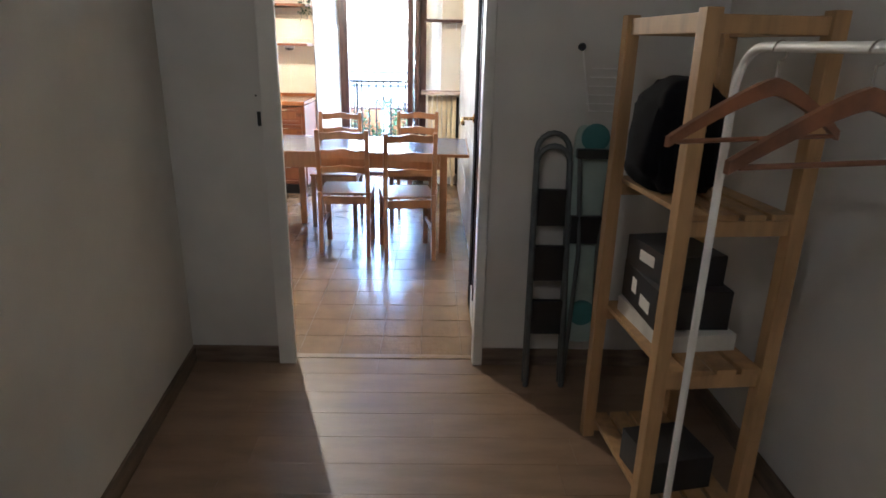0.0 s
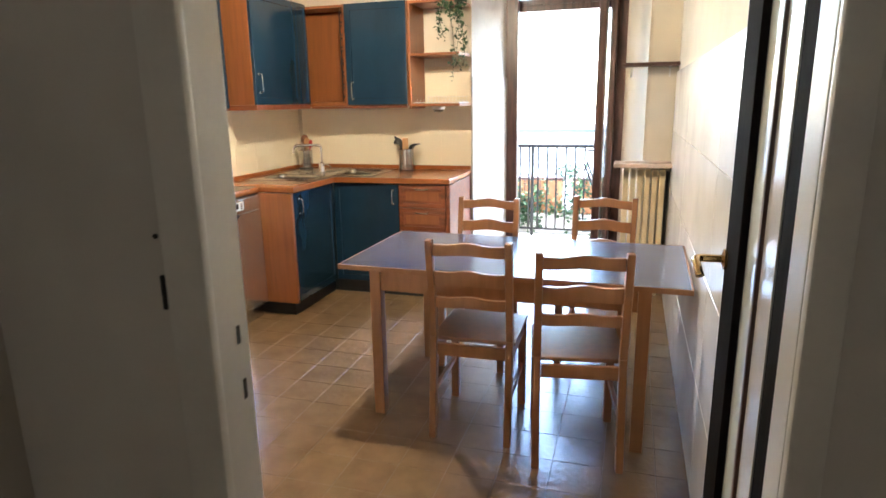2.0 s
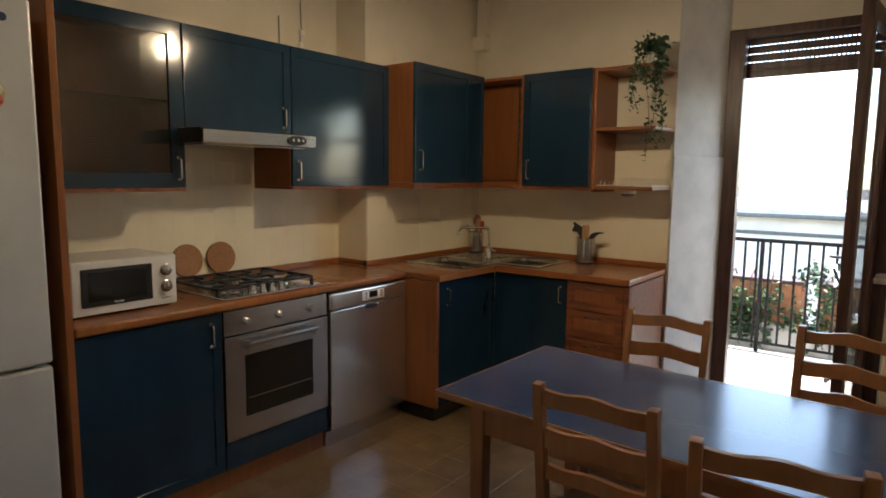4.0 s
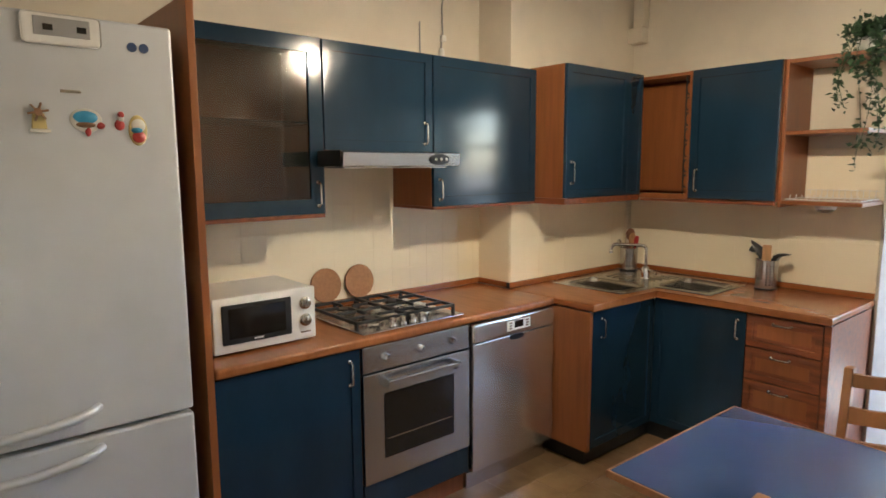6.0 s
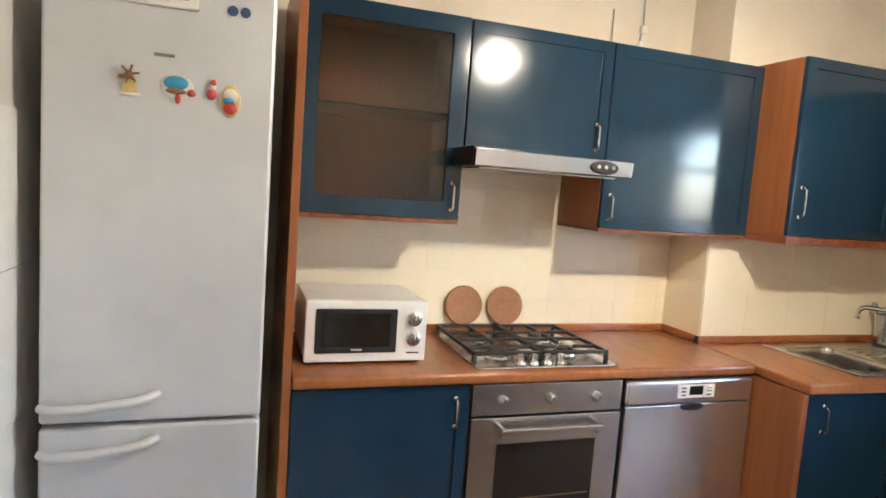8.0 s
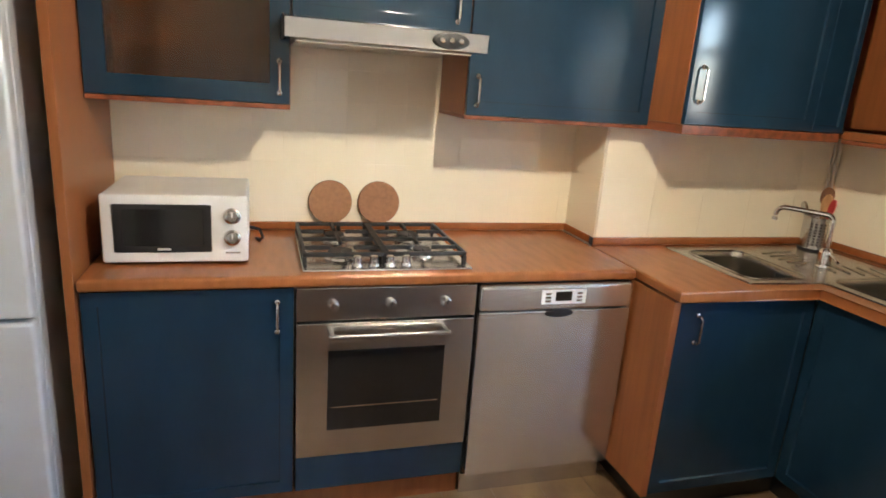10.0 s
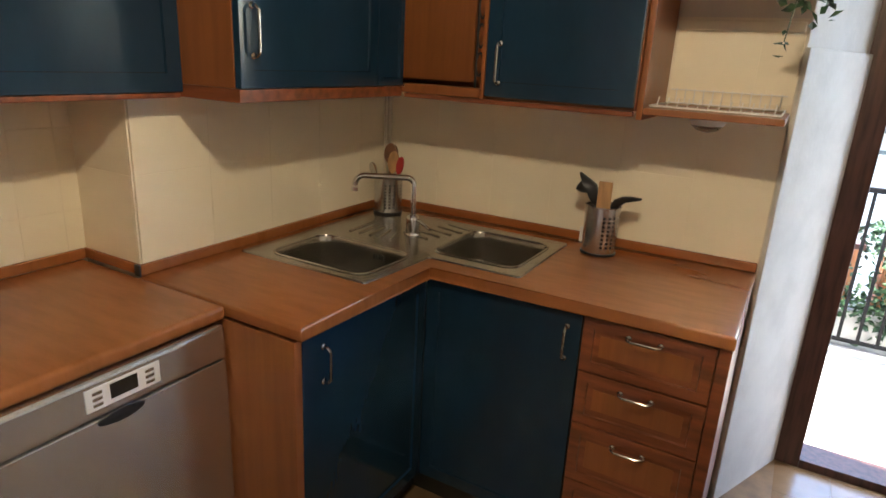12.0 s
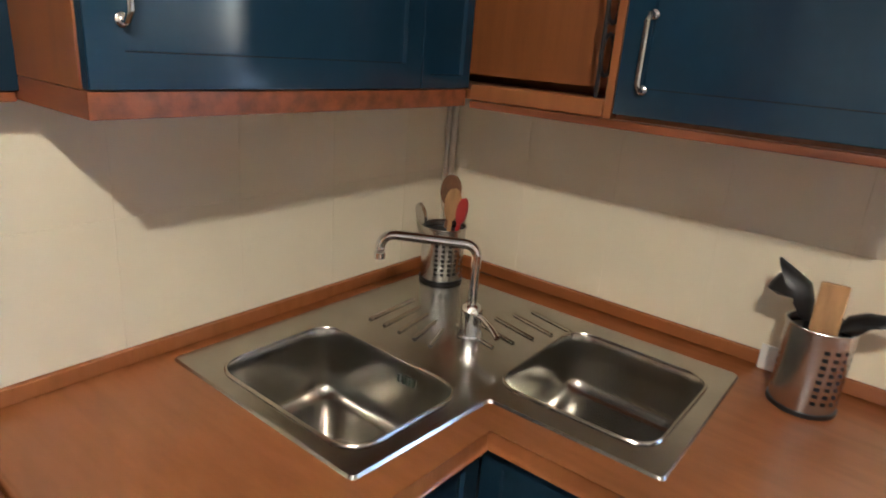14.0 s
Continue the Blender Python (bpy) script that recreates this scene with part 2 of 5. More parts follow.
MARBLE = material("pinkish_marble_sill", (0.62, 0.47, 0.40), 0.25, noise_scale=9, amount=0.2, fine=40, bump=0.01)
LEAF = material("green_leaf", (0.035, 0.085, 0.032), 0.5, noise_scale=30, amount=0.35, piece=0.2)
IRON = material("dark_painted_iron", (0.012, 0.011, 0.011), 0.7, spec=0.15, noise_scale=20, amount=0.2)
CONCRETE = material("pale_balcony_tile", (0.45, 0.435, 0.41), 0.6, noise_scale=5, amount=0.1, fine=80)
FACADE = material("cream_facade_plaster", (0.72, 0.68, 0.60), 0.85, noise_scale=1.2, amount=0.07, fine=40, stains=0.2)
TERRACOTTA = material("terracotta", (0.45, 0.19, 0.09), 0.8, noise_scale=9, amount=0.15)
ASPHALT = material("asphalt", (0.06, 0.06, 0.06), 0.9, noise_scale=3, amount=0.2)
BULB = glow_material("warm_bulb", (1.0, 0.83, 0.60), 78.0)
# glow of the added hallway fill bulb
HALL_FILL_BULB = glow_material("dim_fill_bulb", (1.0, 0.95, 0.88), 3.9)
CLEAR = glass_material("clear_glass", (0.95, 0.97, 0.96))
FROSTED = glass_material("frosted_glass", (0.86, 0.92, 0.90), 0.25)
DOOR_GLOSS = material("glossy_white_door_paint", (0.74, 0.72, 0.67), 0.2, noise_scale=4, amount=0.05, fine=90, bump=0.02, rough_var=0.04)
MILKY = material("milky_door_glass", (0.84, 0.90, 0.88), 0.12, noise_scale=6, amount=0.03, bump=0.02)
SMOKED = glass_material("bronze_cabinet_glass", (0.66, 0.62, 0.55), 0.12)

# ---- the large structure ----
CEIL, HALL_CEIL = 2.95, 2.75
kitchen_floor = solid("floor", box(-1.02, 2.55, -3.285, 1.2, -0.12, -0.0013), FLOOR_GROUT, "brown mottled tile floor of the kitchen", "floor", kind="structure", smooth=False)
hall_floor = solid("floor_hall", box(0.85, 3.45, -7.3, -3.285, -0.12, -0.008), SKIRT, "brown wood-look plank floor of the hallway", "floor", kind="structure", smooth=False)
wall_west = solid("wall_west", box(-1.02, -0.61, -0.577, 0.63, -0.006, CEIL, bm=box(-1.02, -0.87, -3.235, -0.577, -0.006, CEIL)), PAINT, "cream painted kitchen wall with a chimney breast", "wall", kind="structure", smooth=False)
wall_north = solid("wall_north", box(1.09, 2.03, 1.06, 1.2, 2.43, CEIL, bm=prism([(2.20, 0.63), (2.55, 0.63), (2.55, 1.2), (2.03, 1.2), (2.03, 1.06)], -0.006, CEIL, bm=prism([(-1.02, 0.63), (0.90, 0.63), (1.09, 1.06), (1.09, 1.2), (-1.02, 1.2)], -0.006, CEIL))), PAINT, "cream painted wall with splayed balcony door reveals", "wall", kind="structure", smooth=False)
wall_east = solid("wall_east", box(2.40, 2.55, -3.235, 0.63, -0.006, CEIL), PAINT, "cream painted kitchen wall", "wall", kind="structure", smooth=False)
bm = box(-1.02, 1.445, -3.345, -3.235, -0.006, CEIL)
box(2.335, 3.30, -3.345, -3.235, -0.006, CEIL, bm=bm)
box(1.445, 2.335, -3.345, -3.235, 2.13, CEIL, bm=bm)
box(-0.869, 1.2, -3.2345, -3.172, -0.006, CEIL - 0.001, bm=bm)
wall_south = solid("wall_south", bm, PAINT_HALL, "off-white painted wall with a doorway", "wall", kind="structure", smooth=False)
solid("wall_hall_west", prism([(0.85, -7.3), (1.345, -7.3), (1.0, -3.345), (0.85, -3.345)], -0.006, CEIL), PAINT_HALL, "off-white painted hallway wall", "wall", kind="structure", smooth=False)
wall_hall_east = solid("wall_hall_east", box(3.30, 3.45, -7.3, -3.235, -0.006, CEIL), PAINT_HALL, "off-white painted hallway wall", "wall", kind="structure", smooth=False)
solid("wall_hall_south", box(0.85, 3.45, -7.45, -7.3, -0.006, CEIL), PAINT_HALL, "off-white painted hallway wall", "wall", kind="structure", smooth=False)
solid("ceiling", box(-1.02, 2.55, -3.285, 1.2, CEIL, CEIL + 0.12), CEILING, "cream painted kitchen ceiling", "ceiling", kind="structure", smooth=False)
solid("ceiling_hall", box(0.99, 3.3, -7.3, -3.345, HALL_CEIL, HALL_CEIL + 0.12), CEILING, "off-white hallway ceiling", "ceiling", kind="structure", smooth=False)
solid("baseboard", prism([(1.345, -7.3), (1.357, -7.3), (1.012, -3.345), (1.0, -3.345)], 0, 0.085, bevel=0.002), SKIRT, "brown wooden skirting board", "baseboard", kind="structure")
solid("baseboard", box(1.013, 1.404, -3.357, -3.345, 0, 0.085, 0.002), SKIRT, "brown wooden skirting board", "baseboard", kind="structure")
solid("baseboard", box(2.363, 3.288, -3.357, -3.345, 0, 0.085, 0.002), SKIRT, "brown wooden skirting board", "baseboard", kind="structure")
solid("baseboard", box(3.288, 3.30, -7.3, -3.345, 0, 0.085, 0.002), SKIRT, "brown wooden skirting board", "baseboard", kind="structure")

# hallway doorway: casing and lining
casing = thing("trim", (1.885, -3.345, 0), "white glossy door casing, chipped", "door casing", kind="structure")
part("casing_side", box(1.405, 1.483, -3.367, -3.345, 0, 2.19, 0.006), WHITE_GLOSS, casing)
part("casing_side", box(2.318, 2.362, -3.367, -3.345, 0, 2.19, 0.006), WHITE_GLOSS, casing)
part("casing_head", box(1.483, 2.318, -3.366, -3.345, 2.10, 2.19, 0.006), WHITE_GLOSS, casing)
part("lining", box(1.4452, 1.452, -3.345, -3.225, 0, 2.13, 0.002), WHITE_GLOSS, casing)
part("lining", box(2.318, 2.3345, -3.345, -3.268, 0, 2.13, 0.003), WHITE_GLOSS, casing)
# near-black strip between the white lining and the leaf
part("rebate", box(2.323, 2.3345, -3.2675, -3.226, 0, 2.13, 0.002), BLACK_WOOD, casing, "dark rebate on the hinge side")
part("lining", box(1.4525, 2.318, -3.345, -3.225, 2.10, 2.13, 0.003), WHITE_GLOSS, casing)
part("strike_slot", box(1.451, 1.4527, -3.260, -3.250, 1.020, 1.055), BLACK_PLASTIC, casing, "dark latch slot")
part("strike_slot", box(1.451, 1.4527, -3.255, -3.245, 0.910, 0.950), BLACK_PLASTIC, casing, "dark lock slot")
solid("threshold_strip", box(1.4525, 2.318, -3.305, -3.265, -0.008, 0.003, 0.002), THRESHOLD, "worn brown strip across the doorway", "threshold", kind="structure")


# ---- doors ----
def place(bm, at, turn):
    """Turn what was drawn with width along x and front towards -y, and set it at a place."""
    bmesh.ops.transform(bm, matrix=pose(*at, 0, 0, turn), verts=bm.verts)
    return bm


def ring_frame(w, h, t, side, bevel=0.003, bottom=None):
    """One frame round a hole: width along x, height along z, front at y = 0."""
    bottom = bottom or side
    bm = bmesh.new()
    outer = [(0, 0), (w, 0), (w, h), (0, h)]
    inner = [(side, bottom), (w - side, bottom), (w - side, h - side), (side, h - side)]
    of, nf, ob, nb = ([bm.verts.new((x, y, z)) for x, z in loop] for y, loop in ((0, outer), (0, inner), (t, outer), (t, inner)))
    for i in range(4):
        k = (i + 1) % 4
        bm.faces.new((of[i], of[k], nf[k], nf[i]))
        bm.faces.new((ob[k], ob[i], nb[i], nb[k]))
        bm.faces.new((of[k], of[i], ob[i], ob[k]))
        bm.faces.new((nf[i], nf[k], nb[k], nb[i]))
    edges = [e for e in bm.edges if len({v.co.y for v in e.verts}) == 1 and not ({v for v in e.verts} & set(of + ob) and {v for v in e.verts} & set(nf + nb))]
    bmesh.ops.bevel(bm, geom=edges, offset=bevel, segments=2, profile=0.5, affect="EDGES")
    return bm


# the leaf stands open along the east wall: its hallway face looks towards -x
door = thing("door_1", (2.345, -3.21, 0), "open dark-framed glazed door with brass handle", "door", kind="structure")
at, turn = (2.335, -2.620, 0.012), -90
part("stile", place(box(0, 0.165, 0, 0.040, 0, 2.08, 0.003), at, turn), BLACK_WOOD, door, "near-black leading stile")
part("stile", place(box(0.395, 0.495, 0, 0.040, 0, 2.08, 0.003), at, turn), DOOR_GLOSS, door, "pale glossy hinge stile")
# near-black strip from the pale stile to the jamb
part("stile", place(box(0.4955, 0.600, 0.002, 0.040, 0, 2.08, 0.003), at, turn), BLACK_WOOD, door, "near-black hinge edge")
part("rail", place(box(0.165, 0.395, 0.0006, 0.0394, 0, 0.17, 0.003), at, turn), WHITE_GLOSS, door, "pale bottom rail")
part("rail", place(box(0.165, 0.395, 0.0006, 0.0394, 1.96, 2.08, 0.003), at, turn), WHITE_GLOSS, door, "pale top rail")
part("door_edge", place(box(-0.012, -0.0005, 0.001, 0.039, 0, 2.08, 0.002), at, turn), WHITE_GLOSS, door, "pale leading edge")
part("pane", place(box(0.166, 0.394, 0.016, 0.023, 0.171, 1.959), at, turn), MILKY, door, "milky pale green glass")
part("glazing_bead", place(box(0.376, 0.3945, -0.006, 0.0155, 0.171, 1.959, 0.003), at, turn), DARK_WOOD, door, "dark brown glazing bead")
bm = tube([(0.022, -0.002, 1.065), (0.022, -0.050, 1.065), (0.027, -0.062, 1.065), (0.038, -0.067, 1.064), (0.075, -0.067, 1.060), (0.098, -0.065, 1.053), (0.106, -0.062, 1.044)], 0.0095, 12)
lathe([(0.024, 0), (0.024, -0.006), (0.014, -0.010)], (0.024, 0.0, 1.065), 16, bm, "y")
part("door_handle", place(bm, at, turn), BRASS, door, "curved brass lever handle")
part("latch_plate", place(box(-0.0135, -0.0118, 0.010, 0.030, 0.90, 1.10), at, turn), BRASS, door)
for z in (0.25, 1.0, 1.8):
    part("hinge", place(lathe([(0.007, 0), (0.007, 0.09)], (0.602, 0.045, z), 10), at, turn), BRASS, door)

# balcony door: fixed frame, leaf opened inwards, half-lowered shutter
balcony_door = thing("door_2", (1.56, 1.10, 0), "dark brown wooden balcony door standing open inwards", "balcony door", kind="structure")
bm = box(1.085, 1.185, 1.045, 1.12, 0, 2.432, 0.005)
box(1.915, 2.035, 1.045, 1.12, 0, 2.432, 0.005, bm)
box(1.185, 1.915, 1.047, 1.118, 2.375, 2.432, 0.005, bm)
box(1.185, 1.915, 1.047, 1.20, -0.008, 0.035, 0.005, bm)
part("door_frame", bm, DARK_WOOD, balcony_door, "dark brown stained frame")
leaf_turn = math.degrees(math.atan2(-0.69, -0.055))
leaf_at = (1.912, 1.042, 0.045)
part("leaf", place(ring_frame(0.70, 2.31, 0.052, 0.085, bottom=0.14), leaf_at, leaf_turn), DARK_WOOD, balcony_door, "dark brown open leaf")
part("pane", place(box(0.086, 0.614, 0.022, 0.030, 0.141, 2.224), leaf_at, leaf_turn), CLEAR, balcony_door, "clear glass").visible_shadow = False
bm = tube([(0.655, -0.001, 1.04), (0.655, -0.045, 1.04), (0.645, -0.054, 1.04), (0.56, -0.054, 1.035)], 0.008, 10)
box(0.640, 0.670, -0.006, -0.0005, 0.97, 1.11, 0.002, bm)
part("door_handle", place(bm, leaf_at, leaf_turn), NICKEL, balcony_door, "metal lever handle")
shutter = thing("roller_shutter", (1.55, 1.16, 2.13), "dark brown roller shutter, rolled most of the way up", "shutter", kind="structure")
for i in range(5):
    z = 2.135 + i * 0.052
    part("slat", box(1.15, 1.95, 1.150, 1.162, z, z + (0.0515 if i == 0 else 0.044), 0.003), DARK_WOOD, shutter)
bm = None
for i in range(2, 5):
    for k in range(34):
        bm = box(1.155 + k * 0.0235, 1.164 + k * 0.0235, 1.153, 1.159, 2.135 + i * 0.052 - 0.010, 2.135 + i * 0.052 + 0.001, 0, bm)
part("slat_links", bm, DARK_WOOD, shutter)
part("guide", box(1.125, 1.149, 1.140, 1.175, 0.0, 2.43, 0.003), DARK_WOOD, shutter)
part("guide", box(1.951, 1.975, 1.140, 1.175, 0.0, 2.43, 0.003), DARK_WOOD, shutter)
part("shutter_box", box(1.15, 1.95, 1.130, 1.20, 2.392, 2.432, 0.003), DARK_WOOD, shutter)
# splayed reveal: a thicker pale slab up to shoulder height
solid("reveal_panel", prism([(0.897, 0.615), (0.912, 0.612), (1.098, 1.044), (1.084, 1.050)], 0, 1.62, bevel=0.003), PLASTER_OLD, "pale worn slab on the splayed door reveal", "panel", kind="structure")
solid("reveal_plaster", prism([(0.899, 0.632), (0.902, 0.631), (1.089, 1.056), (1.086, 1.058)], 1.6205, CEIL - 0.002), PLASTER_OLD, "stained white plaster above the reveal slab", "plaster", kind="structure", smooth=False)


# ---- kitchen units ----
def panel_front(w, h, t=0.020, rail=0.062, dip=0.009):
    """A framed cabinet front: width along x, height along z, front at y = 0."""
    bm = box(0.0, w, 0.0, t, 0.0, h)
    face = min(bm.faces, key=lambda f: f.calc_center_median().y)
    bmesh.ops.inset_region(bm, faces=[face], thickness=rail, depth=0)
    bmesh.ops.inset_region(bm, faces=[face], thickness=0.003, depth=0)
    bmesh.ops.translate(bm, verts=face.verts, vec=(0, dip * 0.85, 0))
    outer = [e for e in bm.edges if all(abs(v.co.x) < 1e-6 or abs(v.co.x - w) < 1e-6 or abs(v.co.z) < 1e-6 or abs(v.co.z - h) < 1e-6 for v in e.verts) and all(abs(v.co.y) < 1e-6 for v in e.verts)]
    bmesh.ops.bevel(bm, geom=outer, offset=0.003, segments=2, profile=0.5, affect="EDGES")
    return bm


def bow(length, stand=0.026, r=0.0045, upright=True):
    """A bow handle with flared feet, centred on the front plane."""
    h = length / 2
    p = [(0, 0, -h), (0, -stand * 0.6, -h), (0, -stand, -h + 0.010), (0, -stand, h - 0.010), (0, -stand * 0.6, h), (0, 0, h)]
    bm = tube(p, r, 8)
    for s in (-h, h):
        lathe([(r * 1.9, 0), (r * 1.9, -0.003), (r, -0.006)], (0, 0, s), 10, bm, "y")
    if not upright:
        bmesh.ops.rotate(bm, verts=bm.verts, cent=(0.0, 0.0, 0.0), matrix=Matrix.Rotation(radians(90), 3, "Y"))
    return bm


def front(parent, at, turn, w, h, mat, handle, upright=True, rail=0.062, length=0.10, name="cabinet_door"):
    d = part(name, place(panel_front(w, h, rail=rail), at, turn), mat, parent)
    if name == "drawer":
        part("panel", place(box(rail + 0.006, w - rail - 0.006, 0.0068, 0.0105, rail + 0.006, h - rail - 0.006), at, turn), ORANGE, d, "paler orange panel")
    if handle:
        bm = bow(length, upright=upright)
        bmesh.ops.translate(bm, verts=bm.verts, vec=(handle[0], 0, handle[1]))
        part("handle", place(bm, at, turn), NICKEL, d, "brushed nickel bow handle")
    return d


# turn 90: the front looks towards +x, its width runs along +y
base = thing("base_cabinet", (-0.57, -2.124, 0.0), "petrol blue base cabinet with one framed door", "kitchen cabinet", "base cabinets")
part("carcass", box(-0.865, -0.297, -2.431, -1.817, 0.1, 0.862), ORANGE, base, "orange veneer carcass")
part("plinth", box(-0.33, -0.315, -2.431, -1.206, 0.0, 0.098), ORANGE, base, "orange wood plinth")
front(base, (-0.275, -2.428, 0.108), 90, 0.607, 0.75, BLUE, (0.555, 0.655))

corner = thing("corner_cabinet", (-0.3, 0.0, 0.0), "petrol blue corner base cabinet under the sink", "kitchen cabinet", "base cabinets")
part("carcass", prism([(-0.605, -0.562), (-0.044, -0.562), (-0.044, 0.044), (0.495, 0.044), (0.495, 0.625), (-0.605, 0.625)], 0.10, 0.70), BLACK_PLASTIC, corner)
part("side_panel", box(-0.605, -0.022, -0.59, -0.563, 0.1, 0.862, 0.002), ORANGE, corner, "orange veneer side panel")
part("plinth", prism([(-0.605, -0.54), (-0.075, -0.54), (-0.075, 0.075), (0.86, 0.075), (0.86, 0.09), (-0.09, 0.09), (-0.09, -0.525), (-0.605, -0.525)], 0, 0.098), BLACK_PLASTIC, corner, "black plinth")
front(corner, (-0.022, -0.561, 0.108), 90, 0.581, 0.75, BLUE, (0.075, 0.655))
front(corner, (-0.021, 0.022, 0.108), 0, 0.519, 0.75, BLUE, (0.478, 0.655))

drawers = thing("drawer_unit", (0.693, 0.32, 0.0), "reddish cherry wood unit with four drawers", "drawer unit", "base cabinets")
part("carcass", box(0.501, 0.891, 0.044, 0.625, 0.1, 0.862), ORANGE_DARK, drawers)
part("stile", box(0.86, 0.891, 0.022, 0.043, 0.1, 0.862, 0.002), ORANGE_DARK, drawers)
for z0, z1 in ((0.690, 0.858), (0.518, 0.686), (0.320, 0.514), (0.108, 0.316)):
    front(drawers, (0.503, 0.020, z0), 0, 0.354, z1 - z0, ORANGE_DARK, (0.172, (z1 - z0) * 0.80), False, 0.045, name="drawer", length=0.085)

# worktops and upstands
edge = 0.012
solid("worktop", box(-0.866, -0.25, -2.43, -0.592, 0.866, 0.905, edge, seg=3), WORKTOP, "glossy orange wood-look worktop over the oven run", "worktop")
bm = bmesh.new()
ring = [(-0.606, -0.589), (0.0, -0.589), (0.0, 0.0), (0.895, 0.0), (0.895, 0.626), (-0.606, 0.626)]
low = [bm.verts.new((x, y, 0.866)) for x, y in ring]
top = [bm.verts.new((x, y, 0.905)) for x, y in ring]
for i in range(6):
    bm.faces.new((low[i], low[(i + 1) % 6], top[(i + 1) % 6], top[i]))
bm.faces.new(low[::-1])
bm.faces.new(top)
bmesh.ops.bevel(bm, geom=[e for e in bm.edges if abs(e.verts[0].co.z - e.verts[1].co.z) < 1e-6], offset=0.010, segments=3, profile=0.5, affect="EDGES")
corner_top = solid("corner_worktop", bm, WORKTOP, "glossy orange L-shaped worktop round the sink", "worktop")
bmc = prism([(-0.53, -0.240), (-0.085, -0.240), (-0.075, 0.085), (0.255, 0.095), (0.255, 0.500), (-0.53, 0.500)], 0.5, 1.2)
cut = new("cut", finish(bmc, "cut", WORKTOP, False))
md = corner_top.modifiers.new("sink_hole", "BOOLEAN")
md.object, md.solver = cut, "EXACT"
dg = bpy.context.evaluated_depsgraph_get()
holed = bpy.data.meshes.new_from_object(corner_top.evaluated_get(dg))
corner_top.modifiers.clear()
corner_top.data = holed
bpy.data.objects.remove(cut)
upstand = thing("upstand", (-0.7, -0.513, 0.905), "orange wood upstand strip along the wall", "upstand", kind="structure")
part("strip", box(-0.866, -0.852, -2.43, -0.59, 0.906, 0.937, 0.003), WORKTOP, upstand)
part("strip", box(-0.866, -0.612, -0.588, -0.574, 0.906, 0.937, 0.003), WORKTOP, upstand)
part("strip", box(-0.606, -0.592, -0.588, 0.624, 0.906, 0.937, 0.003), WORKTOP, upstand)
part("strip", box(-0.591, 0.893, 0.61, 0.624, 0.906, 0.937, 0.003), WORKTOP, upstand)
part("end_cap", box(-0.614, -0.59, -0.596, -0.5895, 0.905, 0.94, 0.002), BLACK_PLASTIC, upstand)

# wall cabinets
tall = solid("side_panel", box(-0.866, -0.255, -2.46, -2.434, 0.0, 2.1703, 0.002), ORANGE, "tall orange veneer panel beside the fridge", "panel")


def wall_unit(name, at, x0, x1, y0, y1, z0, z1, label):
    u = thing(name, at, label, "wall cabinet", "wall cabinets")
    part("carcass", box(x0, x1, y0, y1, z0, z1, 0.001), ORANGE, u, "orange veneer carcass")
    return u


# glazed unit: hollow, with one shelf
gu = thing("glazed_wall_cabinet", (-0.69, -2.124, 1.3927), "petrol blue wall cabinet with a smoked glass door", "wall cabinet", "wall cabinets")
bm = box(-0.866, -0.537, -2.432, -2.413, 1.4133, 2.1498)
box(-0.866, -0.537, -1.844, -1.825, 1.4133, 2.1498, 0, bm)
box(-0.866, -0.537, -2.413, -1.844, 1.4133, 1.4318, 0, bm)
box(-0.866, -0.537, -2.413, -1.844, 2.1312, 2.1498, 0, bm)
box(-0.866, -0.858, -2.413, -1.844, 1.4318, 2.1312, 0, bm)
part("carcass", bm, ORANGE, gu)
part("shelf", box(-0.857, -0.56, -2.412, -1.845, 1.7965, 1.8047), CLEAR, gu, "glass shelf")
dr = part("cabinet_door", place(ring_frame(0.603, 0.737, 0.020, 0.065, 0.003), (-0.515, -2.43, 1.4133), 90), BLUE, gu)
part("pane", place(box(0.066, 0.537, 0.009, 0.013, 0.066, 0.671), (-0.515, -2.43, 1.4133), 90), SMOKED, dr, "smoky cabinet glass")
bm = bow(0.10)
bmesh.ops.translate(bm, verts=bm.verts, vec=(0.57, 0.0, 0.085))
part("handle", place(bm, (-0.515, -2.43, 1.4133), 90), NICKEL, dr)
part("light_pelmet", box(-0.866, -0.52, -2.432, -1.825, 1.396, 1.4128, 0.003), ORANGE_DARK, gu)

hu = wall_unit("hood_wall_cabinet", (-0.69, -1.518, 1.6811), -0.866, -0.537, -1.823, -1.221, 1.683, 2.150, "short petrol blue wall cabinet over the hood")
front(hu, (-0.515, -1.821, 1.6852), 90, 0.598, 0.464, BLUE, (0.548, 0.085))
tu = wall_unit("wall_cabinet", (-0.69, -0.862, 1.3927), -0.866, -0.537, -1.219, -0.577, 1.413, 2.150, "petrol blue wall cabinet with orange veneer sides")
part("filler", box(-0.609, -0.537, -0.576, -0.470, 1.4133, 2.1498), ORANGE, tu)
front(tu, (-0.515, -1.217, 1.4133), 90, 0.754, 0.735, BLUE, (0.036, 0.085), rail=0.068)
part("light_pelmet", box(-0.866, -0.52, -1.219, -0.470, 1.398, 1.4128, 0.003), ORANGE_DARK, tu)

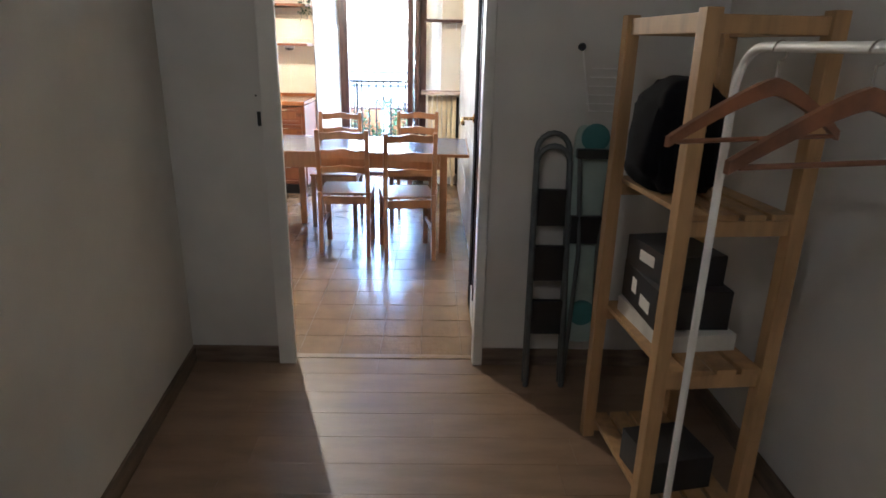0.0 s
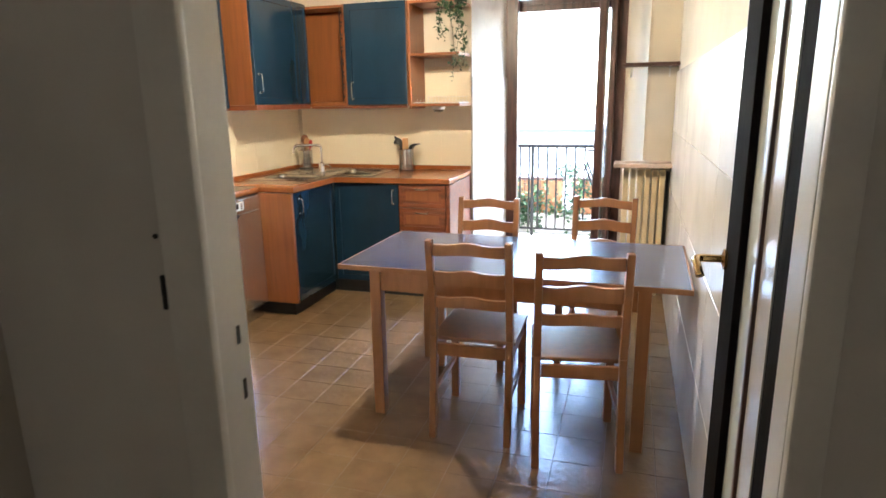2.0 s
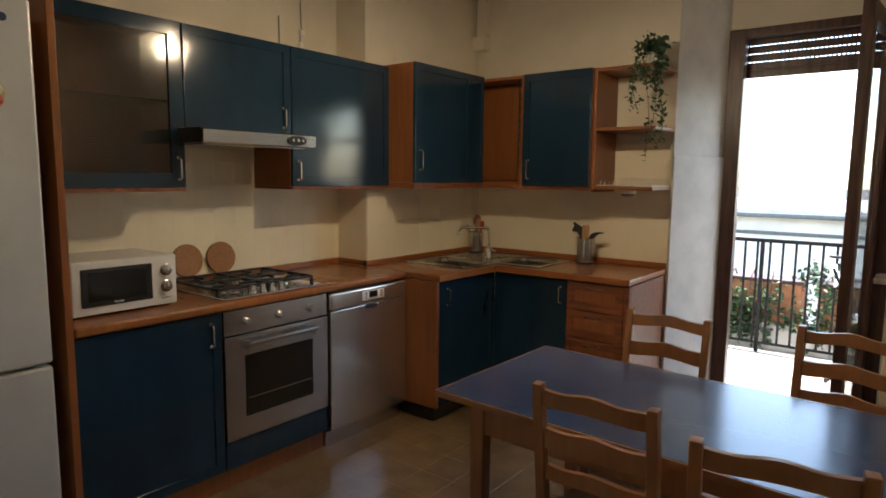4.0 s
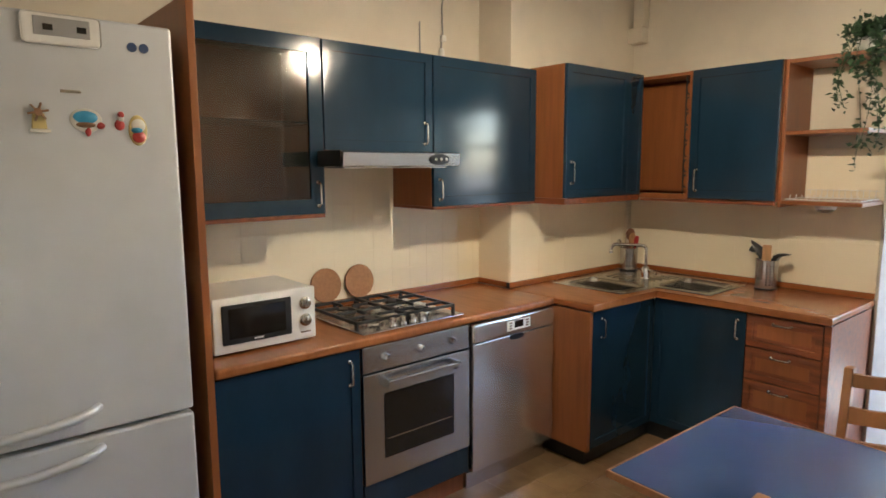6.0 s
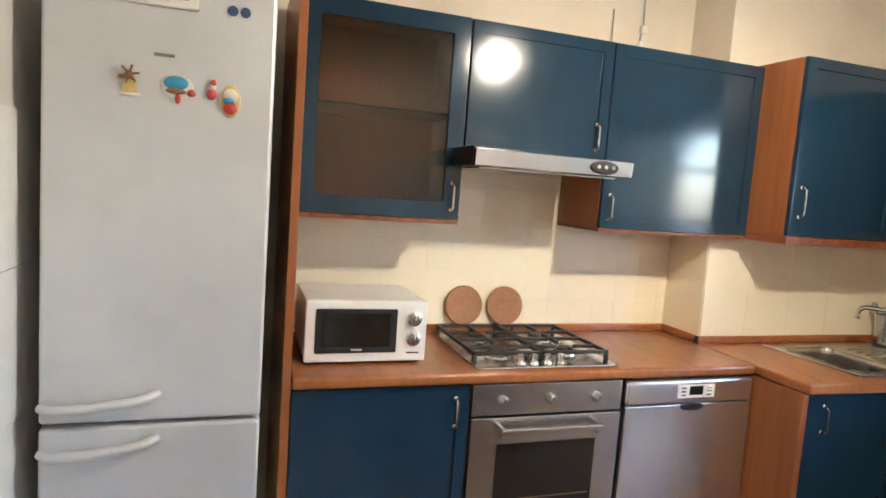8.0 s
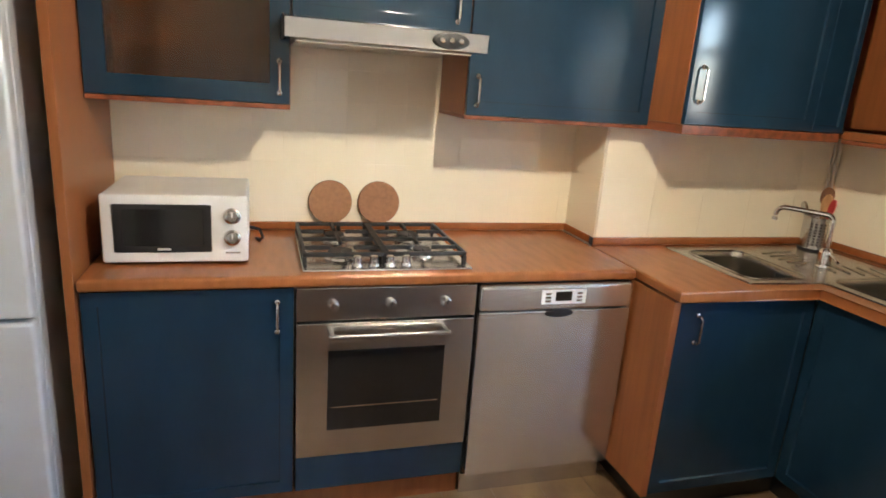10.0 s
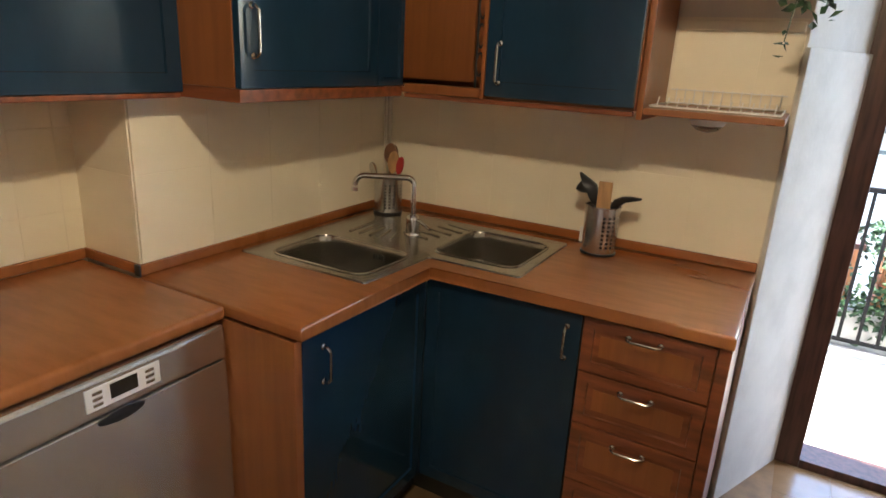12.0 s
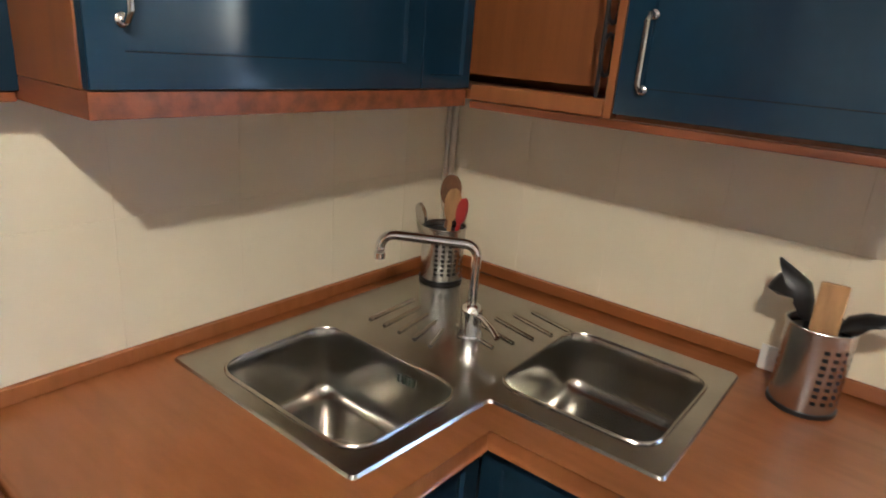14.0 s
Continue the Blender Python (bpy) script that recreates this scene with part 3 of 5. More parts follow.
cu = wall_unit("corner_wall_cabinet", (-0.46, 0.05, 1.3927), -0.607, -0.318, -0.468, 0.263, 1.435, 2.160, "petrol blue corner wall cabinet, orange veneer side")
front(cu, (-0.296, -0.466, 1.4355), 90, 0.580, 0.724, BLUE, (0.042, 0.14), rail=0.062, length=0.12)
front(cu, (-0.296, 0.115, 1.4355), 90, 0.149, 0.724, BLUE, None, rail=0.035)
part("light_pelmet", box(-0.607, -0.301, -0.468, 0.263, 1.400, 1.4345, 0.003), ORANGE_DARK, cu)

nu = thing("niche_cabinet", (-0.12, 0.45, 1.3927), "open orange veneer wall niche with a raised shelf", "wall cabinet", "wall cabinets")
bm = box(-0.607, -0.59, 0.29, 0.626, 1.4133, 2.1498)
box(0.0, 0.014, 0.268, 0.626, 1.4133, 2.1498, 0, bm)
box(-0.59, 0.0, 0.29, 0.626, 1.4133, 1.4318, 0, bm)
box(-0.59, 0.0, 0.29, 0.626, 2.1312, 2.1498, 0, bm)
box(-0.59, 0.0, 0.61, 0.626, 1.4318, 2.1312, 0, bm)
part("carcass", bm, ORANGE, nu)
part("back_panel", box(-0.585, -0.045, 0.50, 0.515, 1.4545, 2.1302), ORANGE, nu)
part("lip", box(-0.292, 0.0, 0.262, 0.289, 1.4133, 1.4463, 0.006), ORANGE, nu, "rounded wooden lip")
part("light_pelmet", box(-0.292, 0.501, 0.262, 0.286, 1.398, 1.4128, 0.003), ORANGE_DARK, nu)
rack = thing("bottle_rack", (-0.03, 0.4, 1.4463), "narrow dark wire rack inside the niche", "rack")
for i in range(7):
    part("ring", tube(arc((-0.028, 0.31, 1.52 + i * 0.090), 0.036, 0, 360, (0.0, 0.7, 0.0), (0.0, 0.0, 1.0), 16)[:-1], 0.004, 6, closed=True), BLACK_PLASTIC, rack)
part("rail", tube([(-0.028, 0.286, 1.4339), (-0.028, 0.286, 2.124)], 0.004, 6), BLACK_PLASTIC, rack)
part("rail", tube([(-0.028, 0.336, 1.4339), (-0.028, 0.336, 2.124)], 0.004, 6), BLACK_PLASTIC, rack)

bu = wall_unit("wall_cabinet", (0.257, 0.45, 1.3927), 0.016, 0.501, 0.287, 0.626, 1.413, 2.150, "petrol blue wall cabinet beside the open shelves")
front(bu, (0.017, 0.265, 1.4225), 0, 0.482, 0.727, BLUE, (0.048, 0.105), rail=0.066, length=0.12)

os_ = thing("open_shelf_unit", (0.698, 0.46, 1.3927), "open orange wood shelf unit with three shelves", "shelf", "wall cabinets")
part("upright", box(0.503, 0.521, 0.3, 0.626, 1.3886, 2.1498, 0.002), ORANGE, os_)
for z in (1.405, 1.766, 2.128):
    part("shelf", box(0.522, 0.893, 0.3, 0.626, z, z + 0.020, 0.003), ORANGE, os_)

# cooker hood
hood = thing("cooker_hood", (-0.6, -1.524, 1.608), "slim stainless steel cooker hood under the cabinet", "cooker hood")
bm = bmesh.new()
prof = [(-0.86, 1.625), (-0.335, 1.613), (-0.318, 1.617), (-0.312, 1.671), (-0.36, 1.681), (-0.86, 1.681)]
rows = [[bm.verts.new((x, y, z)) for x, z in prof] for y in (-1.852, -1.226)]
n = len(prof)
for i in range(n):
    bm.faces.new((rows[0][i], rows[0][(i + 1) % n], rows[1][(i + 1) % n], rows[1][i]))
bm.faces.new(rows[0][::-1])
bm.faces.new(rows[1])
part("body", bm, STEEL, hood)
part("side_cap", box(-0.86, -0.33, -1.857, -1.852, 1.615, 1.6811, 0.001), BLACK_PLASTIC, hood)
bm = lathe([(0.001, 0.012), (0.055, 0.010), (0.062, 0.0)], (0.0, 0.0, 0.0), 28, None, "x")
bmesh.ops.scale(bm, verts=bm.verts, vec=(1, 1, 0.42))
bmesh.ops.translate(bm, verts=bm.verts, vec=(-0.316, -1.349, 1.645))
sw = part("control_panel", bm, BLACK_PLASTIC, hood, "oval black control panel")
for k in range(3):
    part("button", lathe([(0.008, 0), (0.008, 0.006), (0.006, 0.008)], (-0.305, -1.380 + k * 0.03, 1.645), 12, None, "x"), NICKEL, sw)
part("filter", box(-0.8, -0.37, -1.816, -1.262, 1.608, 1.6125), NICKEL, hood, "metal grease filter")

# oven
oven = thing("oven", (-0.57, -1.51, 0.1), "stainless steel built-in oven with a glass door", "oven")
part("body", box(-0.86, -0.297, -1.814, -1.208, 0.1, 0.862), BLACK_PLASTIC, oven)
part("control_panel", box(-0.296, -0.268, -1.814, -1.208, 0.745, 0.858, 0.003), STEEL, oven)
for y in (-1.698, -1.508, -1.318):
    kn = part("knob", lathe([(0.020, 0), (0.019, 0.006), (0.016, 0.022), (0.013, 0.025)], (-0.268, y, 0.800), 20, None, "x"), STEEL, oven)
    part("marker", box(-0.2425, -0.2405, y - 0.002, y + 0.002, 0.8, 0.815), BLACK_PLASTIC, kn)
dr = part("oven_door", box(-0.296, -0.264, -1.814, -1.208, 0.245, 0.738, 0.004), STEEL, oven)
part("window", box(-0.2635, -0.2615, -1.711, -1.31, 0.345, 0.64, 0.001), BLACK_GLASS, dr, "dark oven glass")
part("rack_line", box(-0.2614, -0.2608, -1.698, -1.324, 0.43, 0.434), NICKEL, dr)
bm = box(-0.23, -0.214, -1.715, -1.305, 0.69, 0.712, 0.005)
box(-0.265, -0.225, -1.711, -1.695, 0.668, 0.712, 0.004, bm)
box(-0.265, -0.225, -1.326, -1.309, 0.668, 0.712, 0.004, bm)
part("handle", bm, STEEL, dr)
part("lower_panel", box(-0.296, -0.275, -1.814, -1.208, 0.108, 0.238, 0.002), BLUE, oven, "petrol blue strip under the oven")

# dishwasher
dw = thing("dishwasher", (-0.55, -0.903, 0.0), "stainless steel slimline dishwasher with display", "dishwasher")
part("body", box(-0.86, -0.287, -1.2, -0.597, 0.09, 0.86), BLACK_PLASTIC, dw)
part("door", box(-0.286, -0.25, -1.198, -0.599, 0.105, 0.758, 0.006), STEEL_DOOR, dw)
cp = part("control_panel", box(-0.286, -0.246, -1.198, -0.599, 0.76, 0.858, 0.014, seg=3), STEEL_DOOR, dw)
part("display_frame", box(-0.2465, -0.244, -0.97, -0.795, 0.785, 0.838, 0.001), WHITE_PLASTIC, cp)
part("display", box(-0.2445, -0.2428, -0.916, -0.852, 0.797, 0.832), BLACK_GLASS, cp, "small dark display")
for k in range(3):
    for y in (-0.956, -0.833):
        part("button", box(-0.2445, -0.242, y, y + 0.022, 0.793 + k * 0.014, 0.801 + k * 0.014, 0.001), NICKEL, cp)
bm = lathe([(0.001, 0.004), (0.05, 0.003), (0.056, 0.0)], (0.0, 0.0, 0.0), 24, None, "x")
bmesh.ops.scale(bm, verts=bm.verts, vec=(1, 1, 0.28))
bmesh.ops.translate(bm, verts=bm.verts, vec=(-0.249, -0.893, 0.748))
part("grip", bm, BLACK_PLASTIC, dw, "dark recessed grip")
part("plinth", box(-0.32, -0.3, -1.2, -0.597, 0.0, 0.088), STEEL, dw)

# fridge
fridge = thing("fridge", (-0.52, -2.811, 0.0), "tall silver-grey fridge freezer with magnets", "fridge")
part("body", box(-0.86, -0.262, -3.099, -2.526, 0.03, 2.0364, 0.006), FRIDGE_GREY, fridge)
up = part("upper_door", box(-0.255, -0.2, -3.101, -2.524, 0.812, 2.0416, 0.012, seg=3), FRIDGE_GREY, fridge)
lo = part("lower_door", box(-0.255, -0.2, -3.101, -2.524, 0.06, 0.8, 0.012, seg=3), FRIDGE_GREY, fridge)
for d, z in ((up, 0.872), (lo, 0.742)):
    bm = tube([(-0.202, -3.094, z - 0.012), (-0.170, -3.068, z - 0.010), (-0.158, -2.975, z - 0.003), (-0.160, -2.873, z + 0.008), (-0.172, -2.827, z + 0.016), (-0.202, -2.806, z + 0.018)], 0.014, 12)
    part("handle", bm, FRIDGE_GREY, d, "silver bow handle")
tp = part("top_panel", box(-0.2005, -0.188, -2.919, -2.724, 1.954, 2.0375, 0.012), WHITE_PLASTIC, fridge, "pale plastic control panel")
part("window", box(-0.1885, -0.1855, -2.890, -2.753, 1.976, 2.026, 0.002), GREY_RECESS, tp, "grey recessed window")
for y in (-2.868, -2.786):
    part("button", box(-0.1858, -0.183, y, y + 0.024, 1.990, 2.0065, 0.001), BLACK_GLASS, tp)
for y in (-2.642, -2.609):
    part("badge", lathe([(0.014, 0), (0.014, 0.003)], (-0.2, y, 1.970), 20, None, "x"), TABLE_BLUE, fridge, "round blue sticker")
part("name_plate", box(-0.2, -0.1985, -2.837, -2.786, 1.8253, 1.8335), NICKEL, fridge)
part("foot", box(-0.8, -0.3, -3.057, -2.565, 0.0, 0.029), BLACK_PLASTIC, fridge)

# ---- table and chairs ----
table = thing("dining_table", (0, 0, 0), "pine dining table with a matt blue top", "table")
TX, TY = 0.755, 0.385
part("tabletop", box(-TX + 0.0085, TX - 0.0085, -TY + 0.0085, TY - 0.0085, 0.706, 0.7285, 0.002), TABLE_BLUE, table, "blue laminate top")
bm = box(-TX, TX, -TY, -TY + 0.008, 0.7055, 0.728, 0.002)
box(-TX, TX, TY - 0.008, TY, 0.7055, 0.728, 0.002, bm)
box(-TX, -TX + 0.008, -TY + 0.008, TY - 0.008, 0.7055, 0.728, 0.002, bm)
box(TX - 0.008, TX, -TY + 0.008, TY - 0.008, 0.7055, 0.728, 0.002, bm)
part("edging", bm, PINE, table, "pale wooden edge band")
for x0 in (-0.606, 0.554):
    for y0 in (-TY + 0.015, TY - 0.067):
        part("leg", box(x0, x0 + 0.052, y0, y0 + 0.052, 0, 0.705, 0.005), PINE, table)
for y0 in (-TY + 0.025, TY - 0.045):
    part("apron", box(-0.553, 0.553, y0, y0 + 0.020, 0.612, 0.705, 0.002), PINE, table)
for x0 in (-0.592, 0.572):
    part("apron", box(x0, x0 + 0.020, -TY + 0.068, TY - 0.068, 0.612, 0.705, 0.002), PINE, table)
table.matrix_basis = pose(1.624, -1.335, 0, 0, 0, -1.5)


def slat(w, z, h, y, crown, bow_back=0.018, t=0.018):
    """A back slat with a waved top edge, bowed to the rear."""
    bm = bmesh.new()
    n = 14
    rows = []
    for i in range(n + 1):
        u = i / n
        x = -w / 2 + w * u
        dy = -bow_back * math.sin(math.pi * u)
        top = z + h + crown * (math.sin(math.pi * u) ** 2 - 0.35 * math.sin(2 * math.pi * u) ** 2)
        bot = z + crown * 0.8 * math.sin(math.pi * u) ** 2
        rows.append([bm.verts.new(p) for p in ((x, y + dy, bot), (x, y + dy + t, bot), (x, y + dy + t, top), (x, y + dy, top))])
    for a, b in zip(rows, rows[1:]):
        for k in range(4):
            bm.faces.new((a[k], a[(k + 1) % 4], b[(k + 1) % 4], b[k]))
    bm.faces.new(rows[0][::-1])
    bm.faces.new(rows[-1])
    return bm


def leaned(y0, y1, z0, z1, x, t=0.030, d=0.038):
    """A straight post that leans from y0 at z0 to y1 at z1."""
    bm = box(x - t / 2, x + t / 2, -d / 2, d / 2, z0, z1, 0.005)
    for v in bm.verts:
        k = (v.co.z - z0) / (z1 - z0)
        v.co.y += y0 + (y1 - y0) * k
    return bm


def dining_chair():
    c = thing("dining_chair", (0, 0, 0), "varnished pine ladder-back chair tucked under the table", "chair", "chairs round the table")
    hw = 0.165
    for x in (-hw, hw):
        part("back_leg", leaned(-0.050, 0.0, 0, 0.46, x), PINE, c)
        part("back_post", leaned(0.0, -0.055, 0.4605, 0.893, x), PINE, c)
        part("front_leg", box(x - 0.018, x + 0.018, 0.335, 0.371, 0, 0.425, 0.004), PINE, c)
        part("side_rail", box(x - 0.010, x + 0.010, 0.020, 0.334, 0.370, 0.425, 0.003), PINE, c)
        part("side_stretcher", box(x - 0.009, x + 0.009, -0.005, 0.334, 0.195, 0.220, 0.003), PINE, c)
    for z, h, cr, y in ((0.826, 0.048, 0.013, -0.056), (0.695, 0.060, 0.012, -0.040), (0.595, 0.045, 0.012, -0.026)):
        part("back_slat", slat(2 * hw - 0.031, z, h, y, cr), PINE, c)
    part("seat", box(-0.185, 0.185, 0.022, 0.395, 0.428, 0.446, 0.006), PINE, c, "flat pine seat")
    part("back_rail", box(-0.149, 0.149, -0.014, 0.006, 0.372, 0.427, 0.003), PINE, c)
    part("front_rail", box(-0.146, 0.146, 0.342, 0.362, 0.372, 0.427, 0.003), PINE, c)
    return c


chair = dining_chair()
chair.matrix_basis = pose(1.503, -1.762, 0, 0, 0, 1)
copy_thing(chair, pose(1.961, -1.851, 0, 0, 0, 9))
copy_thing(chair, pose(1.333, -0.732, 0, 0, 0, 179))
copy_thing(chair, pose(1.979, -0.590, 0, 0, 0, 174))

# ---- worktop things ----
def bowl_of(outline, depth, z):
    """A pressed bowl under an outline, with rounded walls."""
    cx = sum(p[0] for p in outline) / len(outline)
    cy = sum(p[1] for p in outline) / len(outline)
    bm = bmesh.new()
    rows = []
    mean = sum(math.hypot(x - cx, y - cy) for x, y in outline) / len(outline)
    r = 0.045
    steps = [(0.0, 0.0), (0.003, 0.004), (0.005, 0.03), (0.009, depth - r)] + [(0.009 + r * (1 - math.cos(a)), depth - r + r * math.sin(a)) for a in (0.2, 0.4, 0.6, 0.8, 1.0, 1.2, 1.4, 1.57)] + [(0.11, depth + 0.003)]
    for d, drop in steps:
        q = 1 - d / mean
        rows.append([bm.verts.new((cx + (x - cx) * q, cy + (y - cy) * q, z - drop)) for x, y in outline])
    for a, b in zip(rows, rows[1:]):
        for i in range(len(outline)):
            bm.faces.new((a[i], a[(i + 1) % len(outline)], b[(i + 1) % len(outline)], b[i]))
    bm.faces.new(rows[-1])
    return bm


def rounded(pts, r, n=5):
    """A plan outline with its corners rounded."""
    out = []
    for i, p in enumerate(pts):
        p = Vector((*p, 0))
        a = (Vector((*pts[i - 1], 0)) - p).normalized()
        b = (Vector((*pts[(i + 1) % len(pts)], 0)) - p).normalized()
        ang = a.angle(b)
        d = r / math.tan(ang / 2)
        p0, p1 = p + a * d, p + b * d
        for k in range(n + 1):
            u = k / n
            q = p0 * (1 - u) ** 2 + p * 2 * u * (1 - u) + p1 * u ** 2
            out.append((q.x, q.y))
    return out


sink = thing("corner_sink", (-0.2, 0.15, 0.905), "stainless steel double corner sink with drainer grooves", "sink")
LEFT = rounded([(-0.480, -0.222), (-0.100, -0.224), (-0.090, 0.052), (-0.480, 0.060)], 0.066, 8)
RIGHT = rounded([(-0.072, 0.116), (0.238, 0.124), (0.240, 0.452), (-0.078, 0.458)], 0.062, 8)
PLATE = rounded([(-0.560, -0.256), (-0.064, -0.256), (-0.045, 0.064), (0.276, 0.072), (0.272, 0.520), (-0.552, 0.520)], 0.012, 3)


def holed_plate(outer, holes, z):
    """A flat sheet with holes, filled between its edges."""
    bm = bmesh.new()
    edges = []
    for loop in (outer, *holes):
        vs = [bm.verts.new((x, y, z)) for x, y in loop]
        edges += [bm.edges.new((vs[i], vs[(i + 1) % len(vs)])) for i in range(len(vs))]
    bmesh.ops.triangle_fill(bm, edges=edges, use_beauty=True)
    return bm


part("plate", holed_plate(PLATE, [LEFT, RIGHT], 0.9105), STEEL_SINK, sink, smooth=False)
bm = bmesh.new()
a = [bm.verts.new((x, y, 0.9105)) for x, y in PLATE]
b = [bm.verts.new((x + (0.003 if x > -0.1 else -0.003), y + (0.003 if y > 0.2 else -0.003), 0.9055)) for x, y in PLATE]
for i in range(len(PLATE)):
    bm.faces.new((a[i], a[(i + 1) % len(PLATE)], b[(i + 1) % len(PLATE)], b[i]))
part("rim", bm, STEEL_SINK, sink)
lb = part("bowl", bowl_of(LEFT, 0.16, 0.9105), STEEL_SINK, sink)
rb = part("bowl", bowl_of(RIGHT, 0.14, 0.9105), STEEL_SINK, sink)
part("drain", lathe([(0.040, 0), (0.040, 0.004), (0.030, 0.005), (0.012, 0.002)], (-0.285, -0.085, 0.7485), 24), CHROME, lb)
part("drain", lathe([(0.034, 0), (0.034, 0.004), (0.026, 0.005), (0.012, 0.002)], (0.09, 0.29, 0.7685), 24), CHROME, rb)
for k in range(4):
    part("overflow_slot", box(-0.255 + k * 0.012, -0.249 + k * 0.012, 0.046, 0.052, 0.864, 0.882, 0.001), BLACK_PLASTIC, lb)
for k in range(5):
    part("groove", tube([(-0.43 + k * 0.045, 0.140, 0.9112), (-0.44 + k * 0.040, 0.30 - k * 0.02, 0.9112)], 0.0045, 8), STEEL_SINK, sink)
    part("groove", tube([(-0.155 + k * 0.020, 0.235 + k * 0.05, 0.9112), (-0.275 + k * 0.020, 0.265 + k * 0.05, 0.9112)], 0.0045, 8), STEEL_SINK, sink)
part("inner_rim", tube([(x, y, 0.9112) for x, y in LEFT], 0.0035, 6, closed=True), STEEL_SINK, sink)
part("inner_rim", tube([(x, y, 0.9112) for x, y in RIGHT], 0.0035, 6, closed=True), STEEL_SINK, sink)

FX, FY = -0.225, 0.245
tap = thing("kitchen_tap", (FX, FY, 0.9105), "chrome single-lever tap with a swivel spout", "tap")
part("base", lathe([(0.029, 0), (0.029, 0.006), (0.025, 0.012), (0.0245, 0.060), (0.020, 0.072), (0.012, 0.078)], (FX, FY, 0.9115), 24), CHROME, tap)
sp = [(FX, FY, 0.975), (FX, FY, 1.095)]
sp += arc((FX - 0.022, FY - 0.012, 1.095), 0.0255, 0, 90, (0.87, 0.49, 0), (0, 0, 1), 6)[1:]
sp += [(FX - 0.13, FY - 0.073, 1.122)]
sp += arc((FX - 0.155, FY - 0.087, 1.088), 0.034, 90, 185, (0.87, 0.49, 0), (0, 0, 1), 8)
part("spout", tube(sp, 0.0105, 14), CHROME, tap)
part("aerator", lathe([(0.0125, 0), (0.0125, 0.014)], (FX - 0.185, FY - 0.104, 1.065), 16), CHROME, tap)
part("lever", tube([(FX + 0.01, FY - 0.004, 0.965), (FX + 0.045, FY - 0.02, 0.972), (FX + 0.085, FY - 0.042, 0.967), (FX + 0.105, FY - 0.053, 0.960)], 0.0065, 10), CHROME, tap)


def holes_cup(name, x, y, z, r, h, label):
    """A perforated steel cutlery holder: a wall with real holes."""
    t = thing(name, (x, y, z), label, "utensil holder", "utensil holders")
    n, m = 40, 22
    bm = bmesh.new()
    grid = [[bm.verts.new((x + r * (1 + 0.04 * j / m) * math.cos(2 * math.pi * i / n), y + r * (1 + 0.04 * j / m) * math.sin(2 * math.pi * i / n), z + 0.006 + (h - 0.006) * j / m)) for i in range(n)] for j in range(m + 1)]
    for j in range(m):
        for i in range(n):
            if 2 < j < m - 3 and j % 2 == 1 and i % 2 == 0 and (i // 8) % 2 == 0:
                continue
            bm.faces.new((grid[j][i], grid[j][(i + 1) % n], grid[j + 1][(i + 1) % n], grid[j + 1][i]))
    part("wall", bm, STEEL, t)
    part("foot", lathe([(r * 1.05, 0), (r * 1.06, 0.008), (r * 0.9, 0.010)], (x, y, z), 32), BLACK_PLASTIC, t, "black rubber foot")
    part("lip", tube([(x + r * 1.045 * math.cos(2 * math.pi * i / 32), y + r * 1.045 * math.sin(2 * math.pi * i / 32), z + h) for i in range(32)], 0.0022, 6, closed=True), STEEL, t)
    part("lining", lathe([(r * 0.9, 0.011), (r * 0.95, h * 0.9)], (x, y, z), 24), BLACK_PLASTIC, t)
    return t


def utensil(name, x, y, z, lean, head, mat, label, hr=0.006, length=0.2):
    """A handle that leans in its holder, and a shaped head."""
    top = Vector((x + lean[0], y + lean[1], z + length))
    foot = Vector((x, y, z))
    t = thing(name, foot, label, "utensil")
    part("handle", tube([foot, foot.lerp(top, 0.5), top], hr, 8), mat, t)
    d = (top - foot).normalized()
    w, hh, th = head
    bm = bmesh.new()
    n = 14
    ring = []
    side = d.cross(Vector((0, 1, 0))).normalized()
    nrm = d.cross(side).normalized()
    for s in (-1, 1):
        ring.append([bm.verts.new(top + d * (hh / 2 + hh / 2 * math.cos(2 * math.pi * i / n)) + side * (w / 2 * math.sin(2 * math.pi * i / n)) + nrm * (th * s / 2)) for i in range(n)])
    for i in range(n):
        bm.faces.new((ring[0][i], ring[0][(i + 1) % n], ring[1][(i + 1) % n], ring[1][i]))
    bm.faces.new(ring[0][::-1])
    bm.faces.new(ring[1])
    part("head", bm, mat, t)
    return t


